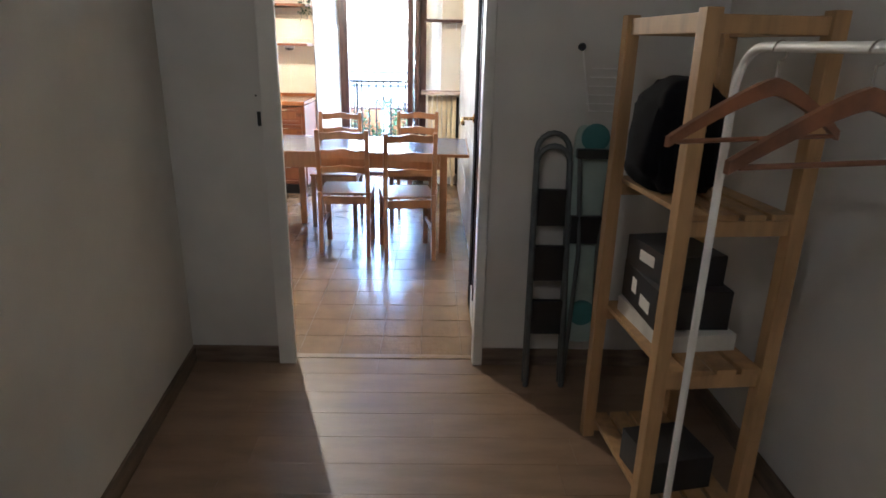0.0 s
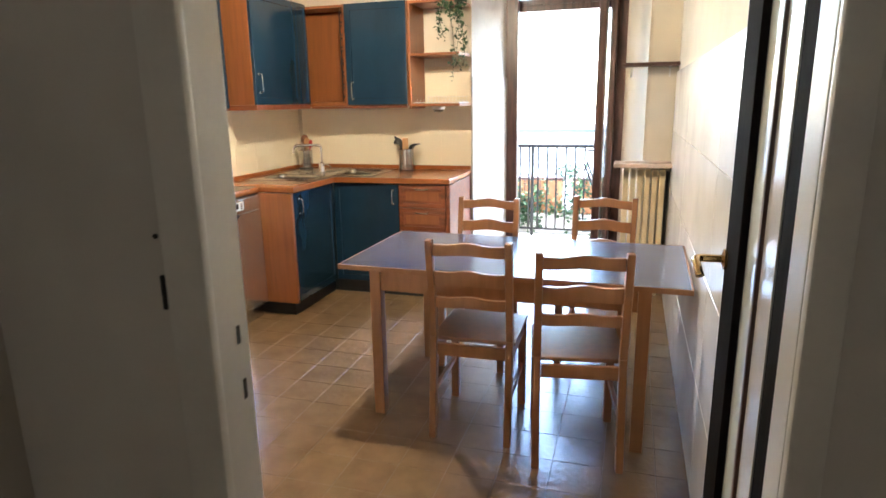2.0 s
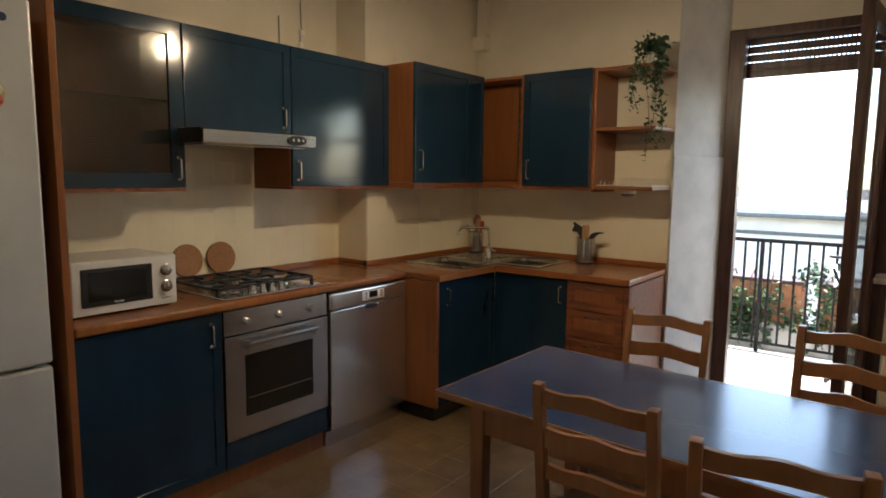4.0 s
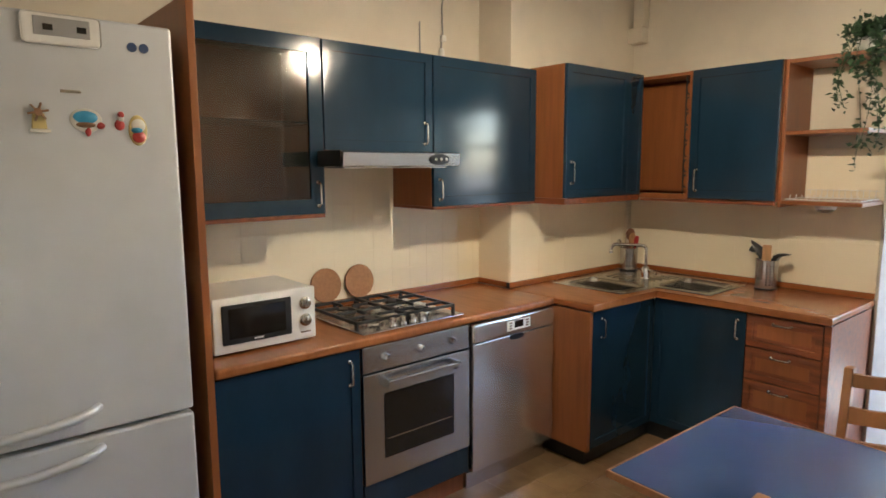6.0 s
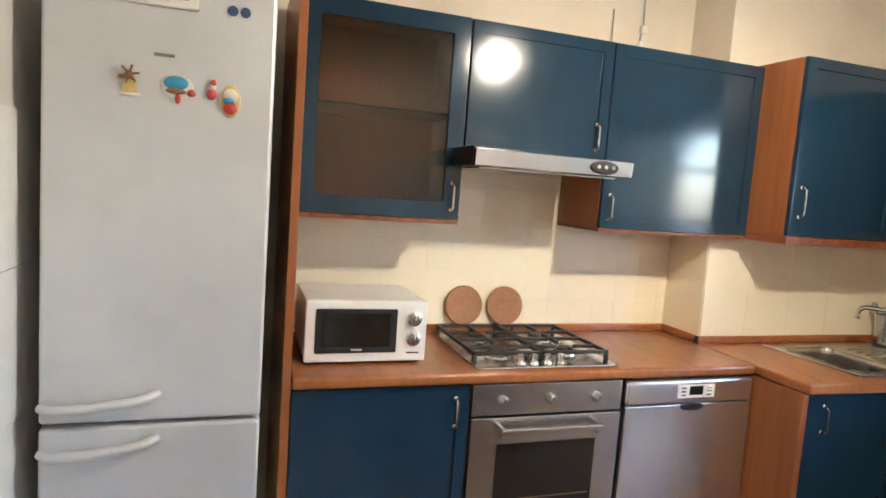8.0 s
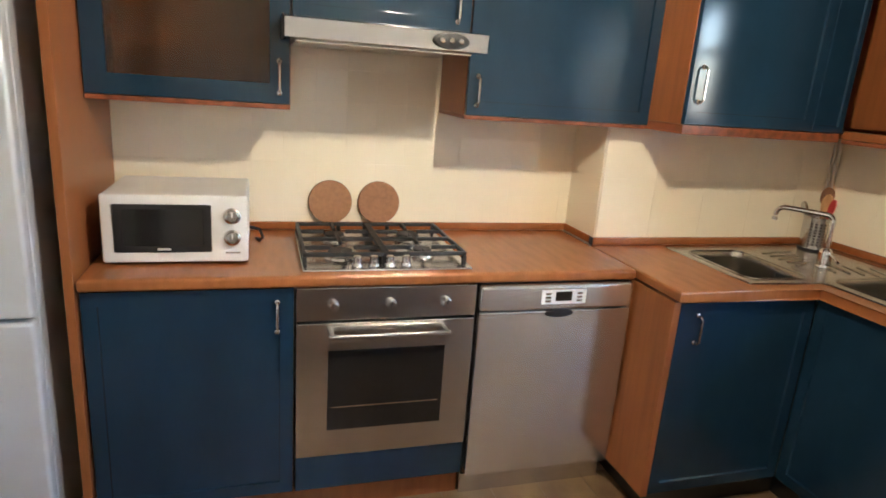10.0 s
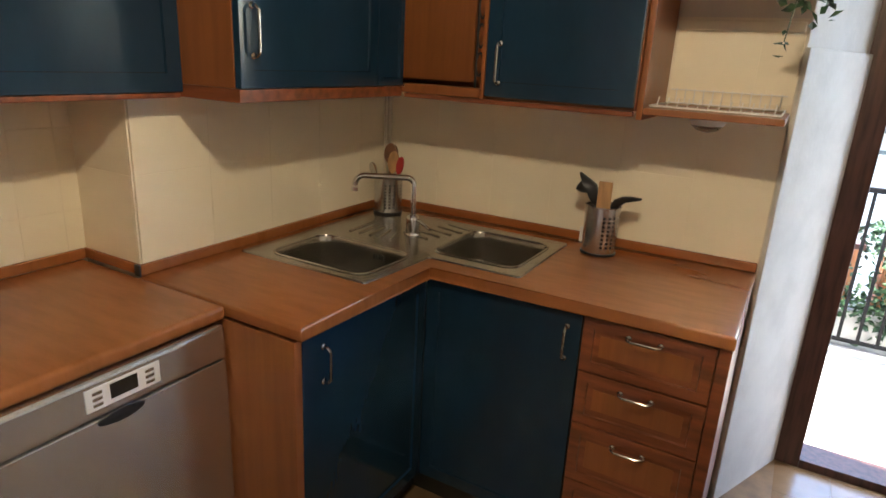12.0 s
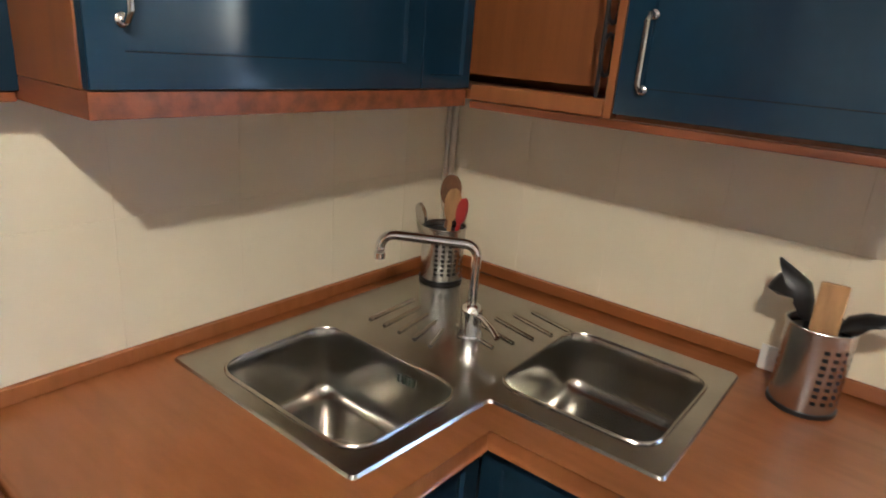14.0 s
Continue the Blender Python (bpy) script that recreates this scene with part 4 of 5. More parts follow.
WOOD_SPOON = material("pale_beech", (0.48, 0.27, 0.12), 0.6, noise_scale=8, amount=0.15, stretch=(5, 5, 1))
DARK_SPOON = material("darkened_spoon_wood", (0.20, 0.09, 0.045), 0.6, noise_scale=8, amount=0.2)
RED = material("red_plastic", (0.42, 0.03, 0.03), 0.35, noise_scale=8, amount=0.08)
holes_cup("utensil_holder", 0.392, 0.500, 0.9055, 0.058, 0.170, "perforated steel holder with black utensils on the worktop")
def moulded(name, outline, at, depth, label, lean=0.0):
    """A moulded plastic utensil: a side outline, rounded through its depth, on a straight handle."""
    t = thing(name, at, label, "utensil")
    n = len(outline)
    cx, cz = sum(p[0] for p in outline) / n, sum(p[1] for p in outline) / n
    bm = bmesh.new()
    rings = []
    for k in range(7):
        s = -1 + k / 3
        g = 0.30 + 0.70 * math.sqrt(max(0.0, 1 - s * s))
        rings.append([bm.verts.new((at[0] + cx + (x - cx) * g, at[1] + s * depth / 2 + lean * (z - cz), at[2] + cz + (z - cz) * g)) for x, z in outline])
    for lo_ring, hi_ring in zip(rings, rings[1:]):
        for i in range(n):
            bm.faces.new((lo_ring[i], lo_ring[(i + 1) % n], hi_ring[(i + 1) % n], hi_ring[i]))
    bm.faces.new(rings[0][::-1])
    bm.faces.new(rings[-1])
    part("head", bm, BLACK_PLASTIC, t)
    x0 = (outline[0][0] + outline[-1][0]) / 2
    part("handle", tube([(at[0] + x0 * 0.4, at[1], 0.922), (at[0] + x0, at[1], at[2] + 0.012)], 0.007, 8), BLACK_PLASTIC, t)
    return t


moulded("black_ladle", [(-0.021, 0.0), (-0.022, 0.040), (-0.034, 0.072), (-0.060, 0.088), (-0.097, 0.108), (-0.087, 0.084), (-0.101, 0.062), (-0.106, 0.047), (-0.086, 0.038), (-0.052, 0.039), (-0.037, 0.024), (-0.034, 0.0)], (0.392, 0.505, 1.072), 0.062, "black plastic ladle standing in the holder")
moulded("slotted_spoon", [(0.052, 0.0), (0.066, 0.019), (0.090, 0.034), (0.127, 0.043), (0.126, 0.047), (0.090, 0.049), (0.060, 0.045), (0.034, 0.031), (0.019, 0.0)], (0.392, 0.495, 1.072), 0.056, "black curved serving spoon standing in the holder")
ws = thing("wooden_spatula", (0.395, 0.49, 0.925), "flat pale wooden spatula standing in the holder", "utensil")
part("blade", place(box(-0.023, 0.024, -0.004, 0.004, 0.12, 0.247, 0.003), (0.396, 0.478, 0.915), 8), WOOD_SPOON, ws)
part("handle", tube([(0.394, 0.496, 0.925), (0.396, 0.479, 1.04)], 0.008, 8), WOOD_SPOON, ws)
holes_cup("utensil_holder", -0.492, 0.470, 0.911, 0.056, 0.150, "perforated steel holder with wooden spoons behind the sink")
utensil("wooden_spoon", -0.50, 0.480, 0.925, (-0.012, 0.03, 0), (0.062, 0.085, 0.014), DARK_SPOON, "brown wooden spoon standing in the holder", length=0.180)
utensil("wooden_spoon", -0.485, 0.465, 0.925, (0.008, 0.01, 0), (0.050, 0.090, 0.010), WOOD_SPOON, "pale wooden spoon standing in the holder", length=0.150)
utensil("red_spatula", -0.475, 0.470, 0.925, (0.030, 0.0, 0), (0.032, 0.075, 0.008), RED, "red-handled spatula standing in the holder", length=0.15)
utensil("small_whisk", -0.505, 0.455, 0.925, (-0.030, -0.02, 0), (0.028, 0.060, 0.012), NICKEL, "metal utensil standing in the holder", length=0.135)
card = solid("small_card", box(0.290, 0.325, 0.598, 0.602, 0.9055, 0.962, 0.001), WHITE_PLASTIC, "small white plate leaning on the upstand", "card")

# gas hob
hob = thing("gas_hob", (-0.545, -1.51, 0.905), "stainless steel four-burner gas hob with iron grates", "hob")
part("plate", box(-0.800, -0.285, -1.795, -1.225, 0.9052, 0.914, 0.004), STEEL, hob)
for bx, by, r in ((-0.665, -1.655, 0.040), (-0.665, -1.370, 0.048), (-0.430, -1.660, 0.046), (-0.445, -1.365, 0.036)):
    bu_ = part("burner", lathe([(r + 0.012, 0), (r + 0.010, 0.008), (r, 0.010), (r, 0.018)], (bx, by, 0.9142), 28), NICKEL, hob)
    part("cap", lathe([(r * 0.92, 0), (r * 0.92, 0.006), (r * 0.7, 0.009)], (bx, by, 0.9325), 28), BLACK_IRON, bu_)
for y0, y1 in ((-1.785, -1.520), (-1.508, -1.235)):
    bm = None
    yc = (y0 + y1) / 2
    for a, b in (((-0.785, y0), (-0.785, y1)), ((-0.355, y0), (-0.355, y1)), ((-0.785, y0), (-0.355, y0)), ((-0.785, y1), (-0.355, y1)), ((-0.555, y0), (-0.555, y1)),
                 ((-0.785, yc), (-0.700, yc)), ((-0.625, yc), (-0.500, yc)), ((-0.400, yc), (-0.355, yc)), ((-0.665, y0), (-0.665, yc - 0.045)), ((-0.665, yc + 0.045), (-0.665, y1)), ((-0.44, y0), (-0.44, yc - 0.045)), ((-0.44, yc + 0.045), (-0.44, y1))):
        bm = box(min(a[0], b[0]) - 0.006, max(a[0], b[0]) + 0.006, min(a[1], b[1]) - 0.006, max(a[1], b[1]) + 0.006, 0.938, 0.952, 0.002, bm)
    for fx_, fy_ in ((-0.785, y0), (-0.785, y1), (-0.355, y0), (-0.355, y1)):
        box(fx_ - 0.007, fx_ + 0.007, fy_ - 0.007, fy_ + 0.007, 0.9142, 0.938, 0.001, bm)
    part("grate", bm, BLACK_IRON, hob, "black cast iron grate")
for k in range(4):
    part("knob", lathe([(0.020, 0), (0.019, 0.008), (0.015, 0.012), (0.014, 0.030), (0.010, 0.034)], (-0.325, -1.615 + k * 0.055, 0.9142), 20), NICKEL, hob)

# microwave
mw = thing("microwave", (-0.55, -2.175, 0.905), "white countertop microwave with two dials", "microwave")
part("body", box(-0.745, -0.410, -2.383, -1.962, 0.916, 1.128, 0.008), WHITE_PLASTIC, mw)
part("front_panel", box(-0.409, -0.388, -2.385, -1.960, 0.914, 1.130, 0.008), WHITE_PLASTIC, mw)
md_ = part("door_window", box(-0.3885, -0.3845, -2.350, -2.070, 0.948, 1.100, 0.004), BLACK_PLASTIC, mw, "dark framed window")
part("glass", box(-0.3848, -0.3835, -2.325, -2.095, 0.968, 1.085), BLACK_GLASS, md_)
part("brand_bar", box(-0.3840, -0.3830, -2.228, -2.190, 0.955, 0.962), WHITE_PLASTIC, md_)
for z in (1.065, 0.995):
    dk = part("dial", lathe([(0.026, 0), (0.026, 0.005), (0.020, 0.008), (0.019, 0.020), (0.014, 0.023)], (-0.388, -2.008, z), 28, None, "x"), NICKEL, mw)
    part("pointer", box(-0.3655, -0.3635, -2.010, -2.006, z, z + 0.017), WHITE_PLASTIC, dk)
part("marking", box(-0.3885, -0.3872, -2.030, -1.985, 0.942, 0.948), NICKEL, mw)
for y in (-2.36, -1.99):
    for x in (-0.72, -0.43):
        part("foot", lathe([(0.012, 0), (0.012, 0.011)], (x, y, 0.905), 12), BLACK_PLASTIC, mw)
part("cable", tube([(-0.70, -1.961, 0.955), (-0.68, -1.925, 0.950), (-0.66, -1.915, 0.925), (-0.67, -1.925, 0.912), (-0.70, -1.935, 0.911)], 0.006, 8), BLACK_PLASTIC, mw, "black cable")

# cork trivets leaning on the upstand
for y in (-1.652, -1.455):
    c = solid("cork_trivet", lathe([(0.085, 0), (0.087, 0.004), (0.087, 0.010), (0.085, 0.014)], (0, 0, 0), 36, None, "x"), CORK, "round brown cork trivet leaning on the tiles", "trivet", "cork trivets")
    c.matrix_basis = pose(-0.838, y, 0.9365, 0, -7, 0)
for y in (-1.62, -1.42):
    solid("trivet_peg", lathe([(0.009, 0), (0.009, 0.02), (0.004, 0.03)], (-0.822, y, 0.9055), 10), BLACK_PLASTIC, "small black peg behind the hob", "peg")

# fridge magnets
MAGNET = [material("magnet_brown", (0.22, 0.11, 0.05), 0.5), material("magnet_yellow", (0.55, 0.42, 0.16), 0.5), material("magnet_sea", (0.05, 0.30, 0.50), 0.35), material("magnet_white", (0.70, 0.66, 0.58), 0.4), material("magnet_red", (0.50, 0.05, 0.04), 0.4)]


def magnet(label, pieces):
    x, y, z = pieces[0][2]
    t = thing("fridge_magnet", (-0.200, y, z), label, "magnet", "fridge magnets")
    for name, mat, (px, py, pz), (ry, rz) in pieces:
        bm = lathe([(1, 0), (0.96, 0.005), (0.7, 0.009), (0.05, 0.011)], (0, 0, 0), 20, None, "x")
        bmesh.ops.scale(bm, verts=bm.verts, vec=(1, ry, rz))
        bmesh.ops.translate(bm, verts=bm.verts, vec=(-0.200 + px, py, pz))
        part(name, bm, MAGNET[mat], t)


mill = thing("fridge_magnet", (-0.200, -2.893, 1.72), "small brown and yellow windmill fridge magnet", "magnet", "fridge magnets")
bm = prism([(-0.200, -2.914), (-0.192, -2.912), (-0.192, -2.876), (-0.200, -2.874)], 1.722, 1.765, bevel=0.002)
for v in bm.verts:
    v.co.y = -2.894 + (v.co.y + 2.894) * (1 - 6.0 * (v.co.z - 1.722))
part("tower", bm, MAGNET[1], mill)
bm = None
for k in range(6):
    a = radians(60 * k + 12)
    bm = tube([(-0.189, -2.895, 1.768), (-0.188, -2.895 + 0.026 * math.cos(a), 1.768 + 0.026 * math.sin(a))], 0.0032, 6, bm)
part("sails", bm, MAGNET[0], mill, "brown windmill sails")
part("hub", lathe([(0.011, 0), (0.010, 0.004), (0.004, 0.006)], (-0.190, -2.895, 1.768), 14, None, "x"), MAGNET[0], mill)
part("base", box(-0.200, -0.190, -2.918, -2.868, 1.712, 1.7215, 0.002), MAGNET[3], mill, "white base strip")
magnet("blue and white fish-shaped fridge magnet", [("body", 3, (0, -2.778, 1.750), (0.042, 0.034)), ("sea", 2, (0.006, -2.780, 1.758), (0.032, 0.019)), ("sand", 0, (0.006, -2.780, 1.737), (0.026, 0.009)), ("tail", 4, (0.002, -2.742, 1.736), (0.012, 0.010)), ("fin", 4, (0.002, -2.775, 1.718), (0.008, 0.014))])
magnet("small red and white figure fridge magnet", [("body", 4, (0, -2.690, 1.740), (0.014, 0.016)), ("head", 3, (0.002, -2.687, 1.758), (0.009, 0.009)), ("cap", 4, (0.004, -2.686, 1.770), (0.009, 0.010))])
magnet("oval painted souvenir fridge magnet", [("rim", 1, (0, -2.640, 1.726), (0.027, 0.046)), ("sky", 3, (0.006, -2.640, 1.740), (0.020, 0.020)), ("hill", 2, (0.008, -2.645, 1.726), (0.016, 0.010)), ("ground", 4, (0.006, -2.640, 1.706), (0.019, 0.018))])

# pipes and cable ducts over the cabinets, and the boiler pipe in the corner
solid("wall_pipe", tube([(-0.588, 0.606, 1.00), (-0.588, 0.606, 1.42)], 0.010, 12), PAINT, "painted pipe running down the corner", "pipe")
solid("wall_pipe", tube([(-0.588, 0.578, 0.96), (-0.588, 0.578, 1.42)], 0.006, 10), PAINT, "thin painted pipe in the corner", "pipe")
cable = thing("cable_drop", (-0.862, -0.862, 2.16), "thin grey cable hanging from a dark clamp", "cable")
part("cable", tube([(-0.862, -0.862, 2.33), (-0.862, -0.868, 2.48), (-0.862, -0.846, 2.62), (-0.862, -0.845, CEIL - 0.003)], 0.004, 8), GREY_RECESS, cable)
part("clamp", box(-0.868, -0.848, -0.862, -0.830, 2.61, 2.65, 0.004), BLACK_PLASTIC, cable, "dark clamp")
part("junction", box(-0.868, -0.846, -0.880, -0.848, 2.305, 2.338, 0.003), WHITE_PLASTIC, cable, "small white junction box")
part("tail", tube([(-0.862, -0.872, 2.304), (-0.860, -0.880, 2.18)], 0.005, 8), GREY_RECESS, cable)
part("fitting", lathe([(0.010, 0), (0.016, 0.02), (0.016, 0.05), (0.009, 0.065)], (-0.852, -0.880, 2.2005), 14), WHITE_PLASTIC, cable)
solid("wall_rod", tube([(-0.862, -1.024, 2.151), (-0.862, -1.026, 2.39)], 0.004, 8), GREY_RECESS, "thin grey rod rising behind the wall cabinets", "rod")
bm = box(-0.608, -0.50, 0.545, 0.628, 2.42, 2.52, 0.01)
box(-0.575, -0.50, 0.555, 0.628, 2.52, CEIL - 0.002, 0.006, bm)
solid("boxed_pipe", bm, PAINT, "boxed pipe in the ceiling corner", "pipe duct", kind="structure")

# lamp hanging over the room
lamp = thing("pendant_lamp", (LAMP_AT[0], LAMP_AT[1], LAMP_AT[2]), "bulb under a shallow white shade on a cord", "lamp")
part("bulb", lathe([(0.003, -0.030), (0.016, -0.026), (0.027, -0.012), (0.030, 0.003), (0.025, 0.019), (0.015, 0.040), (0.013, 0.060)], LAMP_AT, 24), BULB, lamp, "glowing bulb")
part("socket", lathe([(0.016, 0.060), (0.018, 0.066), (0.018, 0.079)], LAMP_AT, 20), BLACK_PLASTIC, lamp)
part("shade", lathe([(0.028, 0.080), (0.10, 0.066), (0.185, 0.036), (0.187, 0.036), (0.187, 0.040), (0.10, 0.071), (0.030, 0.086)], LAMP_AT, 40), WHITE_PLASTIC, lamp, "shallow white metal shade")
part("cord", tube([(LAMP_AT[0], LAMP_AT[1], LAMP_AT[2] + 0.11), (LAMP_AT[0], LAMP_AT[1], CEIL - 0.03)], 0.003, 6), BLACK_PLASTIC, lamp)
part("rose", lathe([(0.05, 0), (0.045, 0.02), (0.02, 0.029)], (LAMP_AT[0], LAMP_AT[1], CEIL - 0.0295), 24), WHITE_PLASTIC, lamp)
# unseen bulb added behind the camera's start to brighten the hallway
hall_lamp = thing("hall_lamp", HALL_FILL_AT, "unseen bare bulb on a short cord, added to fill the hallway", "lamp")
part("bulb", lathe([(0.004, -0.042), (0.022, -0.036), (0.038, -0.016), (0.042, 0.004), (0.034, 0.026), (0.018, 0.046), (0.013, 0.060)], HALL_FILL_AT, 24), HALL_FILL_BULB, hall_lamp, "glowing bulb")
part("socket", lathe([(0.016, 0.060), (0.018, 0.066), (0.018, 0.105), (0.008, 0.115)], HALL_FILL_AT, 20), BLACK_PLASTIC, hall_lamp)
part("cord", tube([(HALL_FILL_AT[0], HALL_FILL_AT[1], HALL_FILL_AT[2] + 0.11), (HALL_FILL_AT[0], HALL_FILL_AT[1], HALL_CEIL - 0.001)], 0.003, 6), BLACK_PLASTIC, hall_lamp)

# lamp under the shelf, glasses and dish rack on it
ul = thing("under_shelf_lamp", (0.685, 0.45, 1.36), "round white lamp under the open shelf, unlit", "lamp")
part("housing", lathe([(0.045, 0.020), (0.052, 0.030), (0.052, 0.044)], (0.685, 0.45, 1.36), 24), WHITE_PLASTIC, ul)
part("lens", lathe([(0.010, 0.0), (0.032, 0.006), (0.045, 0.0195)], (0.685, 0.45, 1.36), 24), FROSTED, ul)
dish = thing("dish_rack", (0.70, 0.46, 1.425), "white wire plate rack on the open shelf", "dish rack")
bm = tube([(0.535, 0.315, 1.432), (0.880, 0.315, 1.432), (0.880, 0.610, 1.432), (0.535, 0.610, 1.432)], 0.003, 6, closed=True)
part("frame", bm, WHITE_PLASTIC, dish)
for k in range(12):
    x = 0.555 + k * 0.028
    part("wire", tube([(x, 0.318, 1.432), (x + 0.002, 0.33, 1.458)], 0.002, 5), WHITE_PLASTIC, dish)
    part("wire", tube([(x, 0.607, 1.432), (x, 0.605, 1.480)], 0.002, 5), WHITE_PLASTIC, dish)
part("rail", tube([(0.535, 0.604, 1.475), (0.880, 0.604, 1.475)], 0.002, 5), WHITE_PLASTIC, dish)
solid("shelf_strip", box(0.525, 0.890, 0.612, 0.628, 1.66, 1.69, 0.004), TILE_WALL, "pale tile moulding behind the open shelf", "tile strip", kind="structure")


# ---- plants ----
def leaf_cloud(rng, spots, size, bm=None):
    """Small folded leaves at given spots."""
    verts, faces = [], []
    for p in spots:
        d = Vector((rng.gauss(0, 1), rng.gauss(0, 1), rng.gauss(0, 0.7) - 0.3)).normalized()
        s = d.cross(Vector((rng.gauss(0, 1), rng.gauss(0, 1), rng.gauss(0, 1)))).normalized()
        n = d.cross(s)
        L = size * rng.uniform(0.6, 1.3)
        k = len(verts)
        verts += [p, p + d * L * 0.45 + s * L * 0.30 + n * L * 0.08, p + d * L, p + d * L * 0.45 - s * L * 0.30 + n * L * 0.08, p + d * L * 0.5 - n * L * 0.03]
        faces += [(k, k + 1, k + 4), (k + 1, k + 2, k + 4), (k + 2, k + 3, k + 4), (k + 3, k, k + 4)]
    me = bpy.data.meshes.new("leaves")
    me.from_pydata([tuple(v) for v in verts], [], faces)
    return me


rng = random.Random(4)
PLANT_AT = (0.83, 0.40, 2.149)
plant = thing("hanging_plant", PLANT_AT, "trailing green ivy in a small pot on the top shelf", "plant")
part("pot", lathe([(0.038, 0), (0.050, 0.075), (0.053, 0.080), (0.046, 0.080), (0.040, 0.02)], PLANT_AT, 24), WHITE_PLASTIC, plant)
spots, stems = [], []
for s in range(11):
    a = rng.uniform(-2.6, 0.9)
    p = Vector(PLANT_AT) + Vector((0.03 * math.cos(a), 0.03 * math.sin(a), 0.085))
    path = [p]
    out = Vector((0.05 * math.cos(a), 0.05 * math.sin(a) - 0.02, 0.02))
    drop = rng.uniform(0.10, 0.62)
    n = 10
    edge_p = Vector((PLANT_AT[0] + 0.075 * math.cos(a) + 0.012, min(0.285, PLANT_AT[1] - 0.115 + 0.03 * math.sin(a)), PLANT_AT[2] + 0.05))
    for k in range(1, n + 1):
        u = k / n
        q = p.lerp(edge_p, min(1, u * 2.4)) + Vector((0, 0, 0.03 * math.sin(math.pi * min(1, u * 2.4))))
        if u > 0.42:
            q = edge_p + Vector((0.02 * math.sin(7 * u + s), 0.012 * math.cos(5 * u + s), -drop * (u - 0.42) / 0.58))
        path.append(q)
        for _ in range(5):
            spots.append(q + Vector((rng.gauss(0, 0.014), rng.gauss(0, 0.012), rng.gauss(0, 0.016))))
    stems.append(path)
for path in stems:
    part("stem", tube(path, 0.0016, 5), LEAF, plant)
for _ in range(160):
    spots.append(Vector(PLANT_AT) + Vector((rng.gauss(0.0, 0.045), rng.gauss(-0.05, 0.035), 0.09 + abs(rng.gauss(0, 0.035)))))
me = leaf_cloud(rng, [p - Vector(PLANT_AT) for p in spots], 0.034)
me.materials.append(LEAF)
lv = new("leaves", me)
lv.parent = plant
tagged(lv, "small green ivy leaves", kind="stuff")

# ---- radiator corner ----
rad = thing("radiator", (2.21, 0.56, 0.10), "cream cast column radiator under the marble sill", "radiator")
for k in range(6):
    x = 2.082 + k * 0.050
    bm = box(x - 0.020, x + 0.020, 0.500, 0.520, 0.14, 0.93, 0.006)
    box(x - 0.020, x + 0.020, 0.575, 0.595, 0.14, 0.93, 0.006, bm)
    box(x - 0.023, x + 0.023, 0.500, 0.595, 0.10, 0.16, 0.012, bm)
    box(x - 0.023, x + 0.023, 0.500, 0.595, 0.885, 0.945, 0.012, bm)
    box(x - 0.022, x + 0.022, 0.505, 0.590, 0.50, 0.54, 0.006, bm)
    part("section", bm, RADIATOR, rad)
for x in (2.09, 2.33):
    part("foot", box(x - 0.012, x + 0.012, 0.52, 0.58, 0, 0.105, 0.003), RADIATOR, rad)
part("pipe", tube([(2.368, 0.55, 0.13), (2.368, 0.55, 0.93)], 0.011, 10), BLACK_IRON, rad, "dark riser pipe")
part("valve", lathe([(0.014, 0), (0.018, 0.02), (0.018, 0.05), (0.010, 0.06)], (2.045, 0.55, 0.12), 14), BRASS, rad)
solid("window_sill", box(1.995, 2.398, 0.400, 0.628, 0.962, 0.992, 0.006), MARBLE, "pinkish marble sill above the radiator", "sill", kind="structure")
solid("wall_shelf", box(2.020, 2.398, 0.480, 0.628, 1.655, 1.680, 0.004), DARK_WOOD, "dark wooden wall shelf above the sill", "shelf")
for x in (2.08, 2.34):
    b = thing("shelf_bracket", (x, 0.6, 1.60), "small pale metal shelf bracket", "bracket", "shelf brackets")
    part("arm", box(x - 0.006, x + 0.006, 0.52, 0.628, 1.645, 1.654, 0.001), WHITE_PLASTIC, b)
    part("leg", box(x - 0.006, x + 0.006, 0.620, 0.629, 1.585, 1.645, 0.001), WHITE_PLASTIC, b)
solid("corner_moulding", prism([(2.190, 0.618), (2.205, 0.618), (2.205, 0.632), (2.190, 0.640)], 1.0, CEIL - 0.002, bevel=0.003), PAINT, "painted corner bead on the wall edge", "moulding", kind="structure")
solid("wall_socket", box(2.386, 2.399, -1.02, -0.94, 0.28, 0.40, 0.004), WHITE_PLASTIC, "white wall socket near the floor", "socket")

# light switch and scuffs by the doorway
sw_ = thing("light_switch", (1.375, -3.347, 1.09), "dark hole of a removed light switch", "switch")
part("plate", box(1.380, 1.396, -3.349, -3.345, 1.110, 1.170, 0.002), BLACK_PLASTIC, sw_)
part("screw", lathe([(0.004, 0), (0.004, -0.004)], (1.381, -3.345, 1.235), 10, None, "y"), BLACK_PLASTIC, sw_)

# ---- hallway things ----
TURN_R = -5.0
shelf = thing("pine_shelf_rack", (2.925, -4.125, 0), "raw pine shelf rack with three shelves in the hallway", "shelf rack")


def rk(x0, x1, y0, y1, z0, z1, bev=0.003):
    """A piece of the rack: x along its width, y through its depth."""
    bm = box(x0, x1, y0, y1, z0, z1, bev)
    bmesh.ops.transform(bm, matrix=pose(2.925, -4.125, 0, 0, 0, 90 - TURN_R), verts=bm.verts)
    return bm


